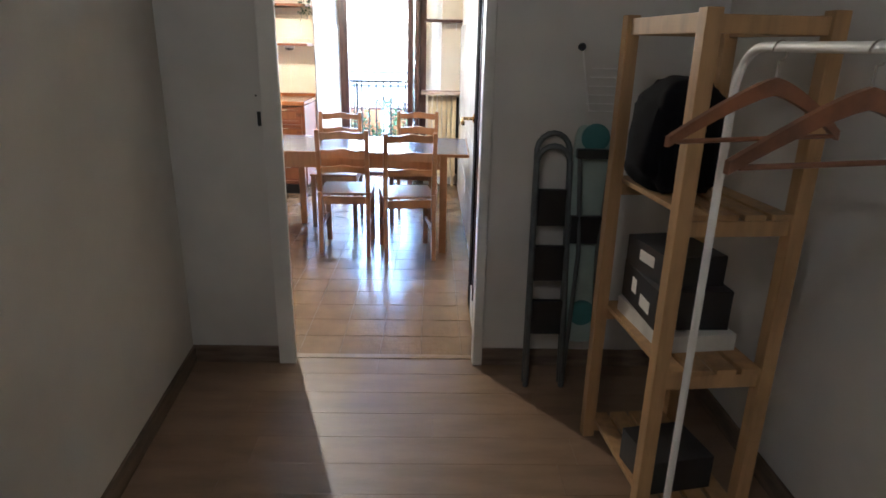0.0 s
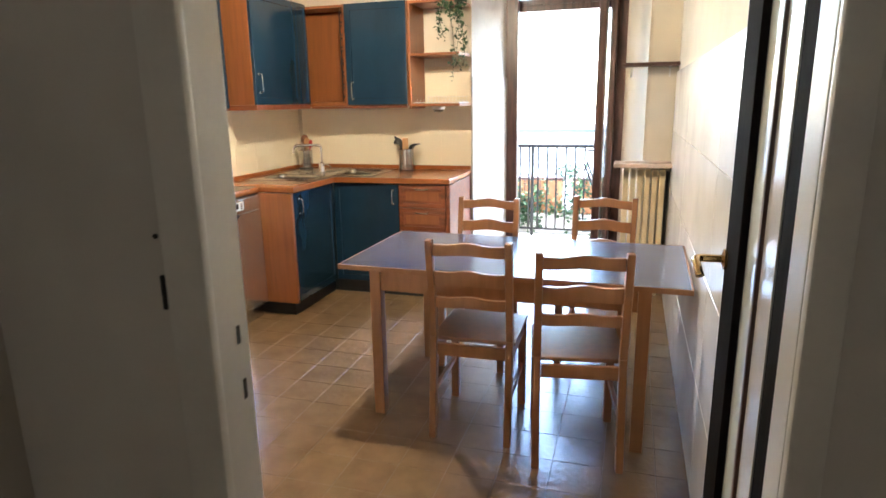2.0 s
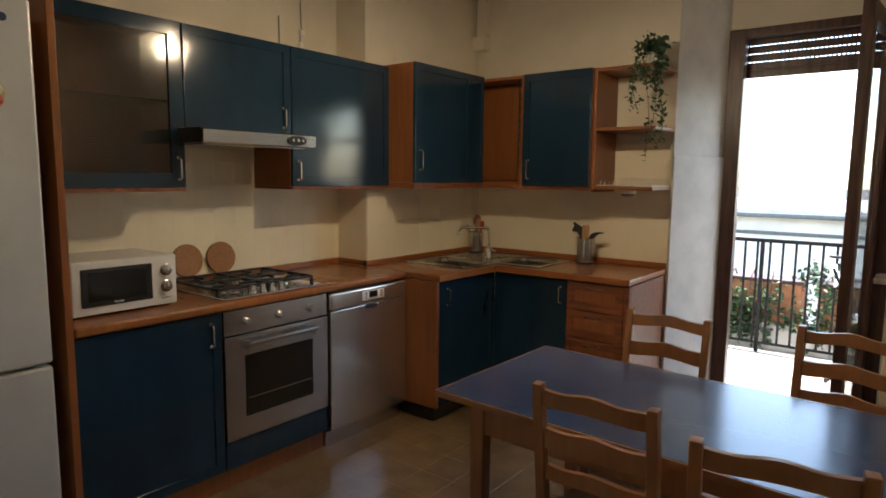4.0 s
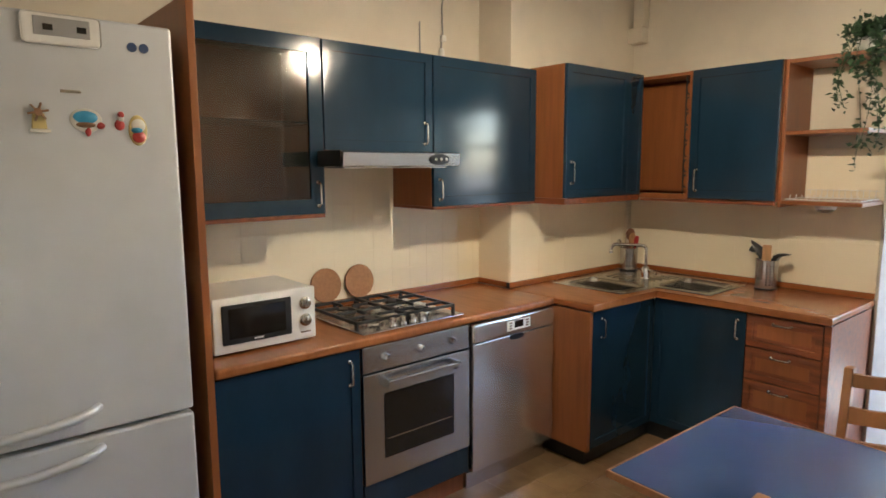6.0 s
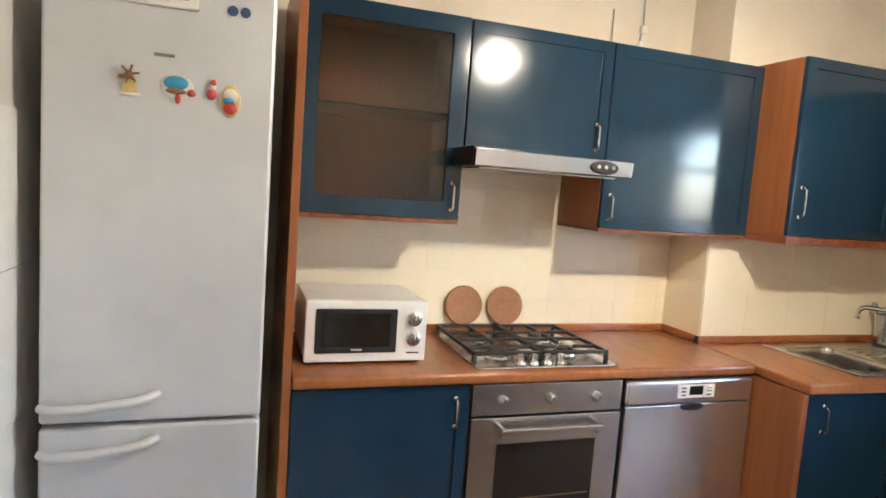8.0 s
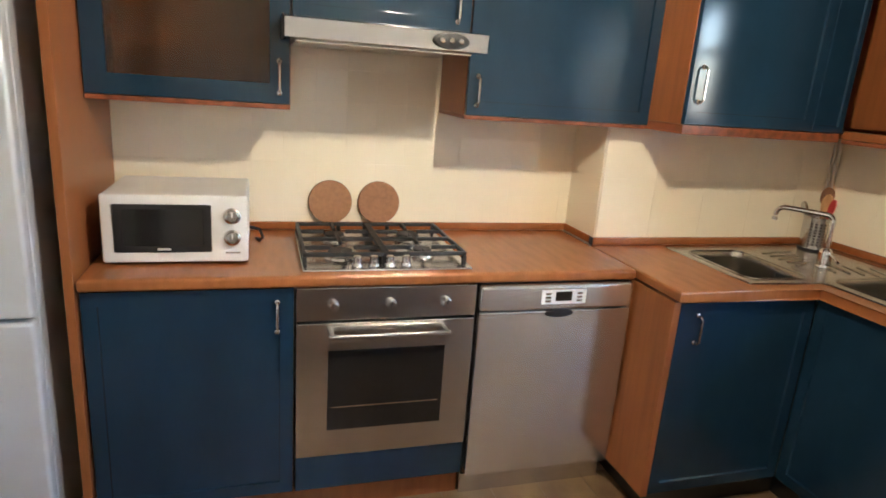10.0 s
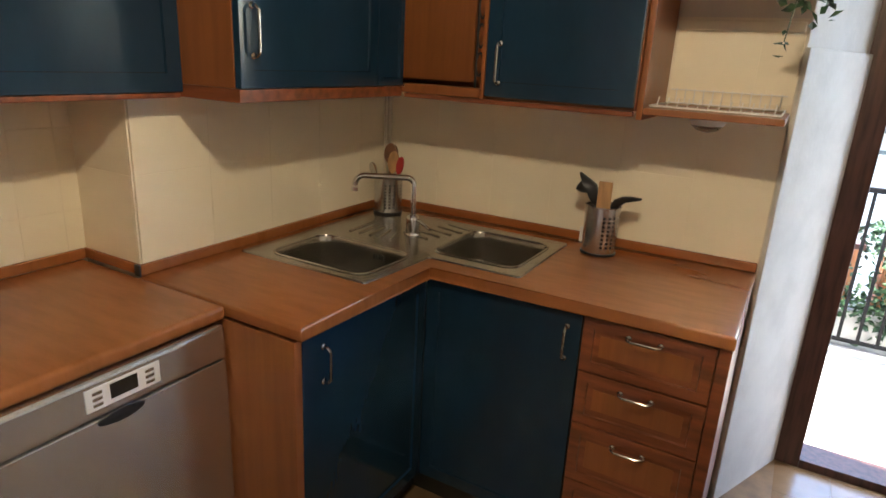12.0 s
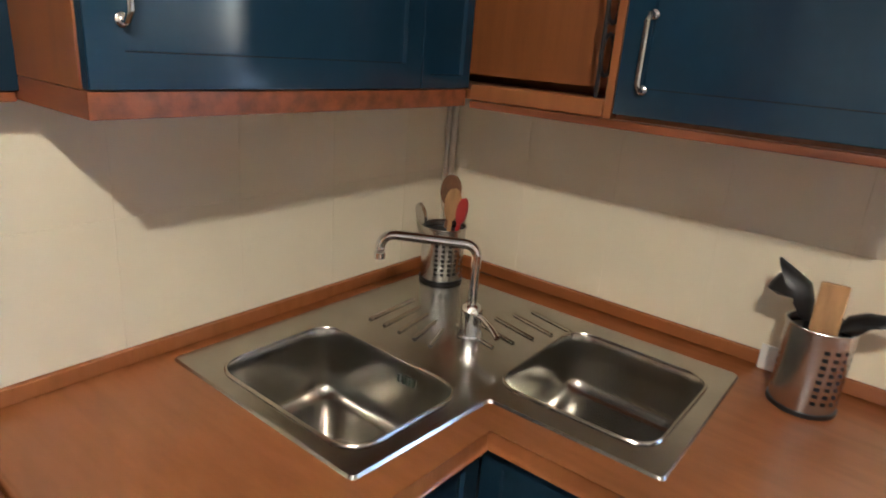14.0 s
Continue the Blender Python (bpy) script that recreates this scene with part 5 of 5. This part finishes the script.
W, D = 0.245, 0.165
for x in (-W, W):
    for y, wd in ((D, 0.022), (-D, 0.022)):
        part("post", rk(x - 0.022, x + 0.022, y - wd, y + wd, 0, 1.55), PINE_PALE, shelf)
    for z in (0.02, 0.50, 0.97, 1.49):
        part("rung", rk(x - 0.014, x + 0.014, -D + 0.023, D - 0.023, z, z + 0.045), PINE_PALE, shelf)
for z in (0.066, 0.546, 1.016):
    for k in range(4):
        y = -D + 0.02 + k * 0.077
        part("slat", rk(-W - 0.018, W + 0.018, y, y + 0.062, z, z + 0.017), PINE_PALE, shelf)
part("top_rail", rk(-W + 0.023, W - 0.023, D - 0.012, D + 0.010, 1.49, 1.54), PINE_PALE, shelf)
part("top_rail", rk(-W + 0.023, W - 0.023, -D - 0.010, -D + 0.012, 1.49, 1.54), PINE_PALE, shelf)


def in_rack(u, v, z):
    return pose(2.925, -4.125, 0, 0, 0, 90 - TURN_R) @ Vector((u, v, z))


FABRIC = material("black_fabric", (0.005, 0.005, 0.007), 0.95, noise_scale=14, amount=0.2, fine=300, bump=0.2, spec=0.15)
bm = bmesh.new()
bmesh.ops.create_icosphere(bm, subdivisions=4, radius=1)
for v in bm.verts:
    c = v.co.copy()
    q = Vector([math.copysign(abs(u) ** 0.5, u) for u in c])
    k = 1 + 0.22 * noise.noise(c * 1.7) + 0.08 * noise.noise(c * 5)
    slim = 1 - 0.28 * max(0.0, q.z) ** 2
    v.co = Vector((q.x * 0.132 * k * slim, q.y * 0.116 * k * slim, max(-0.97, q.z * (1 + 0.06 * noise.noise(c * 3))) * 0.172))
bmesh.ops.transform(bm, matrix=Matrix.Translation(in_rack(0.055, 0.06, 1.201)) @ pose(0, 0, 0, 0, 0, 90 - TURN_R), verts=bm.verts)
bag = solid("black_bag", bm, FABRIC, "bulky black fabric bag on the rack's top shelf", "bag")


def carton(u, v, z, w, d, h, mat, label, turn=0, bars=None):
    t = thing("cardboard_box", in_rack(u, v, z), label, "box")
    bm = box(-w / 2, w / 2, -d / 2, d / 2, 0, h, 0.002)
    m = Matrix.Translation(in_rack(u, v, z)) @ pose(0, 0, 0, 0, 0, 90 - TURN_R + turn)
    bmesh.ops.transform(bm, matrix=m, verts=bm.verts)
    part("body", bm, mat, t)
    for bx0, bx1, bz0, bz1 in bars or ():
        bm = box(bx0, bx1, d / 2, d / 2 + 0.0015, bz0, bz1)
        bmesh.ops.transform(bm, matrix=m, verts=bm.verts)
        part("print", bm, WHITE_PLASTIC, t, "pale printed bar")
    return t


BOX_BLACK = material("black_printed_card", (0.016, 0.015, 0.016), 0.45, noise_scale=10, amount=0.2)
BOX_WHITE = material("white_printed_card", (0.60, 0.58, 0.54), 0.5, noise_scale=10, amount=0.08)
carton(0.02, 0.0, 0.563, 0.34, 0.24, 0.055, BOX_WHITE, "flat white cardboard box on the middle shelf", 2)
carton(0.04, 0.0, 0.6185, 0.30, 0.24, 0.13, BOX_BLACK, "black shoe-sized cardboard box with pale print", -3, [(-0.10, -0.02, 0.03, 0.07), (0.02, 0.06, 0.05, 0.10)])
carton(0.05, 0.01, 0.749, 0.26, 0.20, 0.10, BOX_BLACK, "smaller black cardboard box stacked on another", 5, [(-0.05, 0.04, 0.04, 0.075)])
carton(-0.10, 0.02, 0.083, 0.20, 0.22, 0.12, BOX_BLACK, "dark cardboard box on the lowest shelf", 6)

# grey folding step ladder and ironing board leaning on the end wall
GREY_METAL = material("grey_painted_tube", (0.12, 0.13, 0.13), 0.4, metal=0.5, noise_scale=12, amount=0.1)
MINT = material("pale_mint_plastic", (0.34, 0.42, 0.38), 0.5, noise_scale=8, amount=0.08)
TEAL = material("teal_plastic", (0.05, 0.17, 0.17), 0.45, noise_scale=8, amount=0.1)
ladder = thing("step_ladder", (2.62, -3.46, 0), "grey folded step ladder leaning against the wall", "ladder")
for dy, dz in ((0.0, 0.0), (-0.045, -0.05)):
    y0, y1 = -3.50 + dy, -3.385 + dy * 0.5
    path = [(2.545, y0, 0.0), (2.550, y1 - 0.03, 0.98 + dz)] + [Vector((2.62 + 0.07 * math.cos(radians(a)), y1 - 0.012, 1.03 + dz + 0.08 * math.sin(radians(a)))) for a in range(170, 5, -20)] + [(2.690, y1 - 0.03, 0.98 + dz), (2.705, y0, 0.0)]
    part("tube_frame", tube(path, 0.0125, 10), GREY_METAL, ladder)
for k, z in enumerate((0.24, 0.48, 0.72)):
    part("step", box(2.558, 2.692, -3.510 + 0.03 * k, -3.478 + 0.03 * k, z, z + 0.16, 0.006), BLACK_PLASTIC, ladder, "folded black tread")
board = thing("ironing_board", (2.78, -3.48, 0), "mint ironing board folded upright against the wall", "ironing board")
bm = prism(rounded([(2.70, 0.20), (2.86, 0.20), (2.86, 1.10), (2.70, 1.18)], 0.06, 6), -0.012, 0.012, bevel=0.004)
for v in bm.verts:
    v.co = Vector((v.co.x, -3.455 + v.co.z + (1.2 - v.co.y) * -0.06 + 0.03, v.co.y))
part("board", bm, MINT, board)
for z in (0.34, 1.10):
    part("disc", lathe([(0.058, 0), (0.058, -0.010), (0.045, -0.016)], (2.78, -3.455 - (1.2 - z) * 0.06 + 0.0175, z), 24, None, "y"), TEAL, board, "round teal cap")
part("band", box(2.698, 2.862, -3.500, -3.474, 0.66, 0.78, 0.004), BLACK_PLASTIC, board)
part("rest", box(2.70, 2.87, -3.500, -3.462, 1.02, 1.06, 0.006), BLACK_PLASTIC, board)
part("leg", tube([(2.715, -3.520, 0.0), (2.740, -3.500, 0.62), (2.715, -3.475, 1.05)], 0.010, 8), GREY_METAL, board)
part("leg", tube([(2.845, -3.520, 0.0), (2.820, -3.500, 0.62), (2.845, -3.475, 1.05)], 0.010, 8), GREY_METAL, board)
hooks = thing("coat_hook", (2.71, -3.36, 1.45), "dark coat hook on the wall", "hook", "coat hooks")
part("knob", lathe([(0.012, 0), (0.010, -0.02), (0.016, -0.028), (0.012, -0.036)], (2.710, -3.345, 1.452), 14, None, "y"), BLACK_IRON, hooks)
hook2 = thing("coat_hook", (2.90, -3.36, 1.45), "dark coat hook on the wall", "hook", "coat hooks")
part("knob", lathe([(0.012, 0), (0.010, -0.02), (0.016, -0.028), (0.012, -0.036)], (2.905, -3.345, 1.440), 14, None, "y"), BLACK_IRON, hook2)
airer = thing("wire_airer", (2.82, -3.37, 1.10), "white wire drying rack hanging on the hooks", "drying rack")
part("frame", tube([(2.715, -3.372, 1.435), (2.76, -3.374, 1.20), (2.93, -3.374, 1.20), (2.90, -3.372, 1.425)], 0.004, 6), WHITE_PLASTIC, airer)
for k in range(5):
    part("wire", tube([(2.745 + 0.003 * k, -3.372, 1.23 + k * 0.035), (2.925 - 0.004 * k, -3.372, 1.23 + k * 0.035)], 0.0025, 5), WHITE_PLASTIC, airer)

# white clothes rail with wooden hangers
rail = thing("clothes_rail", (2.76, -5.0, 0), "white tubular clothes rail standing by the wall", "clothes rail")
rx = 2.765
path = [(rx, -4.600, 0.03), (rx, -4.600, 1.36)] + [Vector((rx, -4.70 + 0.10 * math.cos(radians(a)), 1.36 + 0.10 * math.sin(radians(a)))) for a in range(0, 91, 15)] + [Vector((rx, -5.45 - 0.10 * math.sin(radians(a)), 1.36 + 0.10 * math.cos(radians(a)))) for a in range(0, 91, 15)] + [(rx, -5.55, 0.03)]
part("tube_frame", tube(path, 0.0095, 12), WHITE_PLASTIC, rail)
for y in (-4.600, -5.55):
    part("foot", tube([(rx - 0.2, y, 0.014), (rx + 0.2, y, 0.014)], 0.0135, 10), WHITE_PLASTIC, rail)
part("lower_bar", tube([(rx, -4.60, 0.22), (rx, -5.55, 0.22)], 0.010, 10), WHITE_PLASTIC, rail)
HANGER = material("varnished_hanger_wood", (0.20, 0.08, 0.035), 0.4, noise_scale=10, amount=0.2)


def hanger():
    h = thing("clothes_hanger", (0, 0, 0), "brown wooden clothes hanger on the rail", "hanger", "clothes hangers")
    bm = bmesh.new()
    n = 18
    rows = []
    for i in range(n + 1):
        u = i / n * 2 - 1
        x = 0.215 * u
        z = -0.075 - 0.095 * abs(u) ** 1.35
        hgt = 0.034 - 0.014 * abs(u)
        y = 0.02 * abs(u) ** 2
        rows.append([bm.verts.new(p) for p in ((x, y - 0.006, z), (x, y + 0.006, z), (x, y + 0.006, z + hgt), (x, y - 0.006, z + hgt))])
    for a, b in zip(rows, rows[1:]):
        for k in range(4):
            bm.faces.new((a[k], a[(k + 1) % 4], b[(k + 1) % 4], b[k]))
    bm.faces.new(rows[0][::-1])
    bm.faces.new(rows[-1])
    part("shoulder", bm, HANGER, h)
    part("bar", tube([(-0.195, 0.016, -0.160), (0.195, 0.016, -0.160)], 0.005, 8), HANGER, h)
    part("hook", tube([(0, 0, -0.045), (0, 0, -0.012)] + [Vector((0.019 * math.cos(radians(a)), 0, 0.006 + 0.019 * math.sin(radians(a)))) for a in range(-60, 200, 20)], 0.002, 6), NICKEL, h)
    return h


hg = hanger()
hg.matrix_basis = pose(rx, -4.76, 1.446, 0, 0, 18)
copy_thing(hg, pose(rx, -5.03, 1.446, 0, 0, 14))

# ---- balcony and outside ----
solid("balcony_floor", box(-2.5, 5.5, 1.2, 2.62, -0.20, -0.02), CONCRETE, "pale tiled balcony floor", "balcony", kind="structure", smooth=False)
railing = thing("balcony_railing", (1.5, 2.50, -0.02), "dark iron balcony railing with upright bars", "railing")
part("top_rail", box(-2.4, 5.4, 2.475, 2.515, 0.945, 0.975, 0.004), IRON, railing)
part("bottom_rail", box(-2.4, 5.4, 2.482, 2.508, 0.055, 0.075, 0.003), IRON, railing)
bar = box(-0.009, 0.009, -0.009, 0.009, 0.075, 0.945, 0.002)
bar_me = finish(bar, "bar", IRON, True)
for k in range(80):
    o = new("bar", bar_me)
    o.parent = railing
    o.location = (-2.35 + k * 0.0975 - 1.5, -0.005, 0.02)
for x in (-2.4, 1.1, 4.0):
    part("post", box(x - 0.015, x + 0.015, 2.48, 2.51, -0.02, 0.945, 0.003), IRON, railing)
fold = thing("folding_chair", (1.95, 2.05, -0.02), "black metal folding chair with pale slats on the balcony", "chair")
for y in (1.92, 2.24):
    part("leg", tube([(1.69, y, -0.012), (2.12, y, 0.45)], 0.010, 8), IRON, fold)
    part("leg", tube([(2.20, y + 0.015, -0.012), (1.83, y + 0.015, 0.47), (1.68, y + 0.015, 0.84)], 0.010, 8), IRON, fold)
    part("foot", lathe([(0.013, 0), (0.013, 0.03)], (1.69, y, -0.02), 10), BLACK_PLASTIC, fold)
part("stretcher", tube([(1.80, 1.92, 0.105), (1.80, 2.24, 0.105)], 0.007, 8), IRON, fold)
for k in range(5):
    part("seat_slat", box(1.82 + k * 0.065, 1.87 + k * 0.065, 1.915, 2.265, 0.455, 0.470, 0.003), WHITE_PLASTIC, fold)
for k in range(2):
    part("back_slat", box(1.69 - k * 0.03, 1.705 - k * 0.03, 1.915, 2.265, 0.70 + k * 0.075, 0.755 + k * 0.075, 0.003), WHITE_PLASTIC, fold)

solid("ground", box(-250, 250, -250, 400, -3.3, -3.2), ASPHALT, "dark ground far below the balcony", "ground", kind="structure", smooth=False)
ledge = solid("balcony_ledge", box(-2.5, 5.5, 2.66, 3.02, -0.6, 0.20, 0.01), CONCRETE, "low concrete ledge outside the railing", "ledge", kind="structure")
rng = random.Random(11)
for n_ in range(6):
    bx = -1.25 + n_ * 0.92
    pl = thing("planter_box", (bx + 0.4, 2.84, 0.20), "terracotta planter box with a dark rim", "planter", "planters on the ledge")
    part("box", box(bx, bx + 0.80, 2.72, 2.98, 0.20, 0.565, 0.008), TERRACOTTA, pl)
    part("rim", box(bx - 0.012, bx + 0.812, 2.708, 2.992, 0.566, 0.60, 0.006), DARK_WOOD, pl, "dark rim")
    sh_ = thing("planter_shrub", (bx + 0.4, 2.84, 0.60), "bushy green plant with red flowers in a planter", "plant", "plants on the balcony")
    for s in range(5):
        part("stem", tube([(bx + 0.1 + s * 0.15, 2.84, 0.59), (bx + 0.08 + s * 0.16, 2.80, 0.66), (bx + 0.06 + s * 0.17, 2.70, 0.62), (bx + 0.06 + s * 0.17, 2.64, 0.40)], 0.006, 6), DARK_WOOD, sh_)
    pts, red = [], []
    for _ in range(26):
        cx, cz = bx + rng.uniform(-0.05, 0.85), rng.uniform(0.08, 0.66) if n_ % 2 else rng.uniform(0.05, 0.50)
        cy = 2.63 - 0.02 * rng.random() if cz < 0.56 else 2.80 + rng.uniform(-0.1, 0.1)
        for _ in range(60):
            q = Vector((cx + rng.gauss(0, 0.07), cy + abs(rng.gauss(0, 0.035)), cz + rng.gauss(0, 0.06)))
            (red if rng.random() < 0.015 else pts).append(q - Vector((bx + 0.4, 2.84, 0.60)))
    me = leaf_cloud(rng, pts, 0.055)
    me.materials.append(LEAF)
    cr = new("crown", me)
    cr.parent = sh_
    me = leaf_cloud(rng, red, 0.035)
    me.materials.append(RED)
    fl = new("flowers", me)
    fl.parent = sh_
    tagged(fl, "small red flowers", kind="stuff")
    tagged(cr, kind="stuff")

house = thing("garage_block", (2, 16, -3.2), "low white building across the courtyard", "building")
part("wall", box(-18, 22, 13, 22, -3.2, 0.62), FACADE, house)
part("roof", box(-18.3, 22.3, 12.7, 22.3, 0.62, 0.80, 0.02), CONCRETE, house)
part("gutter", box(-18.3, 22.3, 12.58, 12.695, 0.60, 0.70, 0.02), GREY_METAL, house)
part("string_course", box(-18, 22, 12.93, 12.999, 0.18, 0.26, 0.01), GREY_METAL, house)
for k in range(9):
    x = -15 + k * 4.0
    w = part("window", box(x, x + 1.2, 12.95, 12.999, -1.9, -0.6, 0.01), WHITE_PLASTIC, house)
    part("pane", box(x + 0.09, x + 0.57, 12.944, 12.9495, -1.81, -0.69), BLACK_GLASS, w)
    part("pane", box(x + 0.63, x + 1.11, 12.944, 12.9495, -1.81, -0.69), BLACK_GLASS, w)

# ---- pieces: tiles, panels and planks ----
def pieces(parent, name, cells, thick, axis, mat, gap=0.0015):
    """Many flat pieces as objects on shared meshes. cells: (u, v, w, h) from the lower corner; axis: the way that they face."""
    made = {}
    o = ORIGIN[parent.name]
    for x, y, z, a, b in cells:
        key = (round(a, 3), round(b, 3))
        if key not in made:
            e = gap
            if axis == "+x":
                bm = box(0, thick, e, a - e, e, b - e)
            elif axis == "-x":
                bm = box(-thick, 0, e, a - e, e, b - e)
            elif axis == "-y":
                bm = box(e, a - e, -thick, 0, e, b - e)
            elif axis == "+y":
                bm = box(e, a - e, 0, thick, e, b - e)
            else:
                bm = box(e, a - e, e, b - e, -thick, 0)
            outer = max(bm.faces, key=lambda f: f.calc_center_median().dot(Vector({"+x": (1, 0, 0), "-x": (-1, 0, 0), "-y": (0, -1, 0), "+y": (0, 1, 0), "+z": (0, 0, 1)}[axis])))
            bmesh.ops.bevel(bm, geom=list(outer.edges), offset=min(0.0008, thick * 0.4), segments=1, affect="EDGES")
            made[key] = finish(bm, name, mat, False)
        ob = new(name, made[key])
        ob.parent = parent
        ob.location = Vector((x, y, z)) - o


def grid(u0, u1, v0, v1, s, t=None):
    t = t or s
    out = []
    v = v0
    while v < v1 - 0.004:
        u = u0
        while u < u1 - 0.004:
            out.append((u, v, min(s, u1 - u), min(t, v1 - v)))
            u += s
        v += t
    return out


T = 0.12
solid("backsplash_bed", box(-0.8695, -0.8622, -2.434, -0.577, 0.937, 1.66), GROUT, "pale grout bed behind the tiles", "grout", kind="structure", smooth=False)
bed_w = bpy.data.objects["backsplash_bed"]
pieces(bed_w, "tile", [(-0.8665, u, v, a, b) for u, v, a, b in grid(-2.434, -0.578, 0.938, 1.66, T)], 0.005, "+x", TILE_WALL, 0.0003)
bed_p = solid("backsplash_bed", box(-0.6095, -0.6027, -0.5745, 0.628, 0.937, 1.412), GROUT, "pale grout bed behind the tiles", "grout", kind="structure", smooth=False)
pieces(bed_p, "tile", [(-0.607, u, v, a, b) for u, v, a, b in grid(-0.574, 0.624, 0.938, 1.412, 0.25)], 0.005, "+x", TILE_WALL, 0.0002)
bed_r = solid("backsplash_bed", box(-0.866, -0.612, -0.5819, -0.575, 0.937, 1.412), GROUT, "pale grout bed behind the tiles", "grout", kind="structure", smooth=False)
pieces(bed_r, "tile", [(u, -0.5785, v, a, b) for u, v, a, b in grid(-0.862, -0.604, 0.938, 1.412, 0.25)], 0.004, "-y", TILE_WALL, 0.0002)
bed_n = solid("backsplash_bed", box(-0.601, 0.894, 0.6229, 0.6298, 0.937, 1.70), GROUT, "pale grout bed behind the tiles", "grout", kind="structure", smooth=False)
pieces(bed_n, "tile", [(u, 0.6262, v, a, b) for u, v, a, b in grid(-0.600, 0.894, 0.938, 1.40, 0.25)] + [(u, 0.6262, 1.445, a, 0.21) for u, v, a, b in grid(0.53, 0.894, 0, 0.25, 0.25)], 0.004, "-y", TILE_WALL, 0.0002)
bed_e = solid("wall_panel_bed", box(2.393, 2.3995, -3.234, 0.629, 0.0, 1.62), GROUT, "grout bed behind the wall panels", "grout", kind="structure", smooth=False)
pieces(bed_e, "panel", [(2.3925, u, v, a, b) for u, v, a, b in grid(-3.234, 0.628, 0.0, 1.62, 1.29, 0.405)], 0.006, "-x", TILE_PANEL, 0.0025)
bed_s = solid("wall_panel_bed", box(-0.868, 1.198, -3.1718, -3.166, 0.0, 1.655), GROUT, "grout bed behind the wall panels", "grout", kind="structure", smooth=False)
pieces(bed_s, "panel", [(u, -3.1655, v, a, b) for u, v, a, b in grid(-0.868, 1.198, 0.0, 1.655, 1.033, 0.4138)], 0.006, "+y", TILE_PANEL, 0.0006)
pieces(kitchen_floor, "tile", [(u, v, 0.0, a, b) for u, v, a, b in grid(-0.33, 2.392, -3.265, 0.62, 0.2)] + [(u, v, 0.0, a, b) for u, v, a, b in grid(1.10, 2.02, 0.62, 1.04, 0.2)], 0.0075, "+z", FLOOR_TILE, 0.0012)
rng = random.Random(3)
planks = []
y = -7.29
while y < -3.31:
    x = 1.0 - rng.uniform(0, 1.1)
    while x < 3.287:
        x0, x1 = max(x, 1.0), min(x + 1.2, 3.287)
        if x1 - x0 > 0.02:
            planks.append((x0, y, 0.0, x1 - x0, min(0.16, -3.306 - y)))
        x += 1.2
    y += 0.16
pieces(hall_floor, "plank", planks, 0.0075, "+z", PLANK, 0.0003)
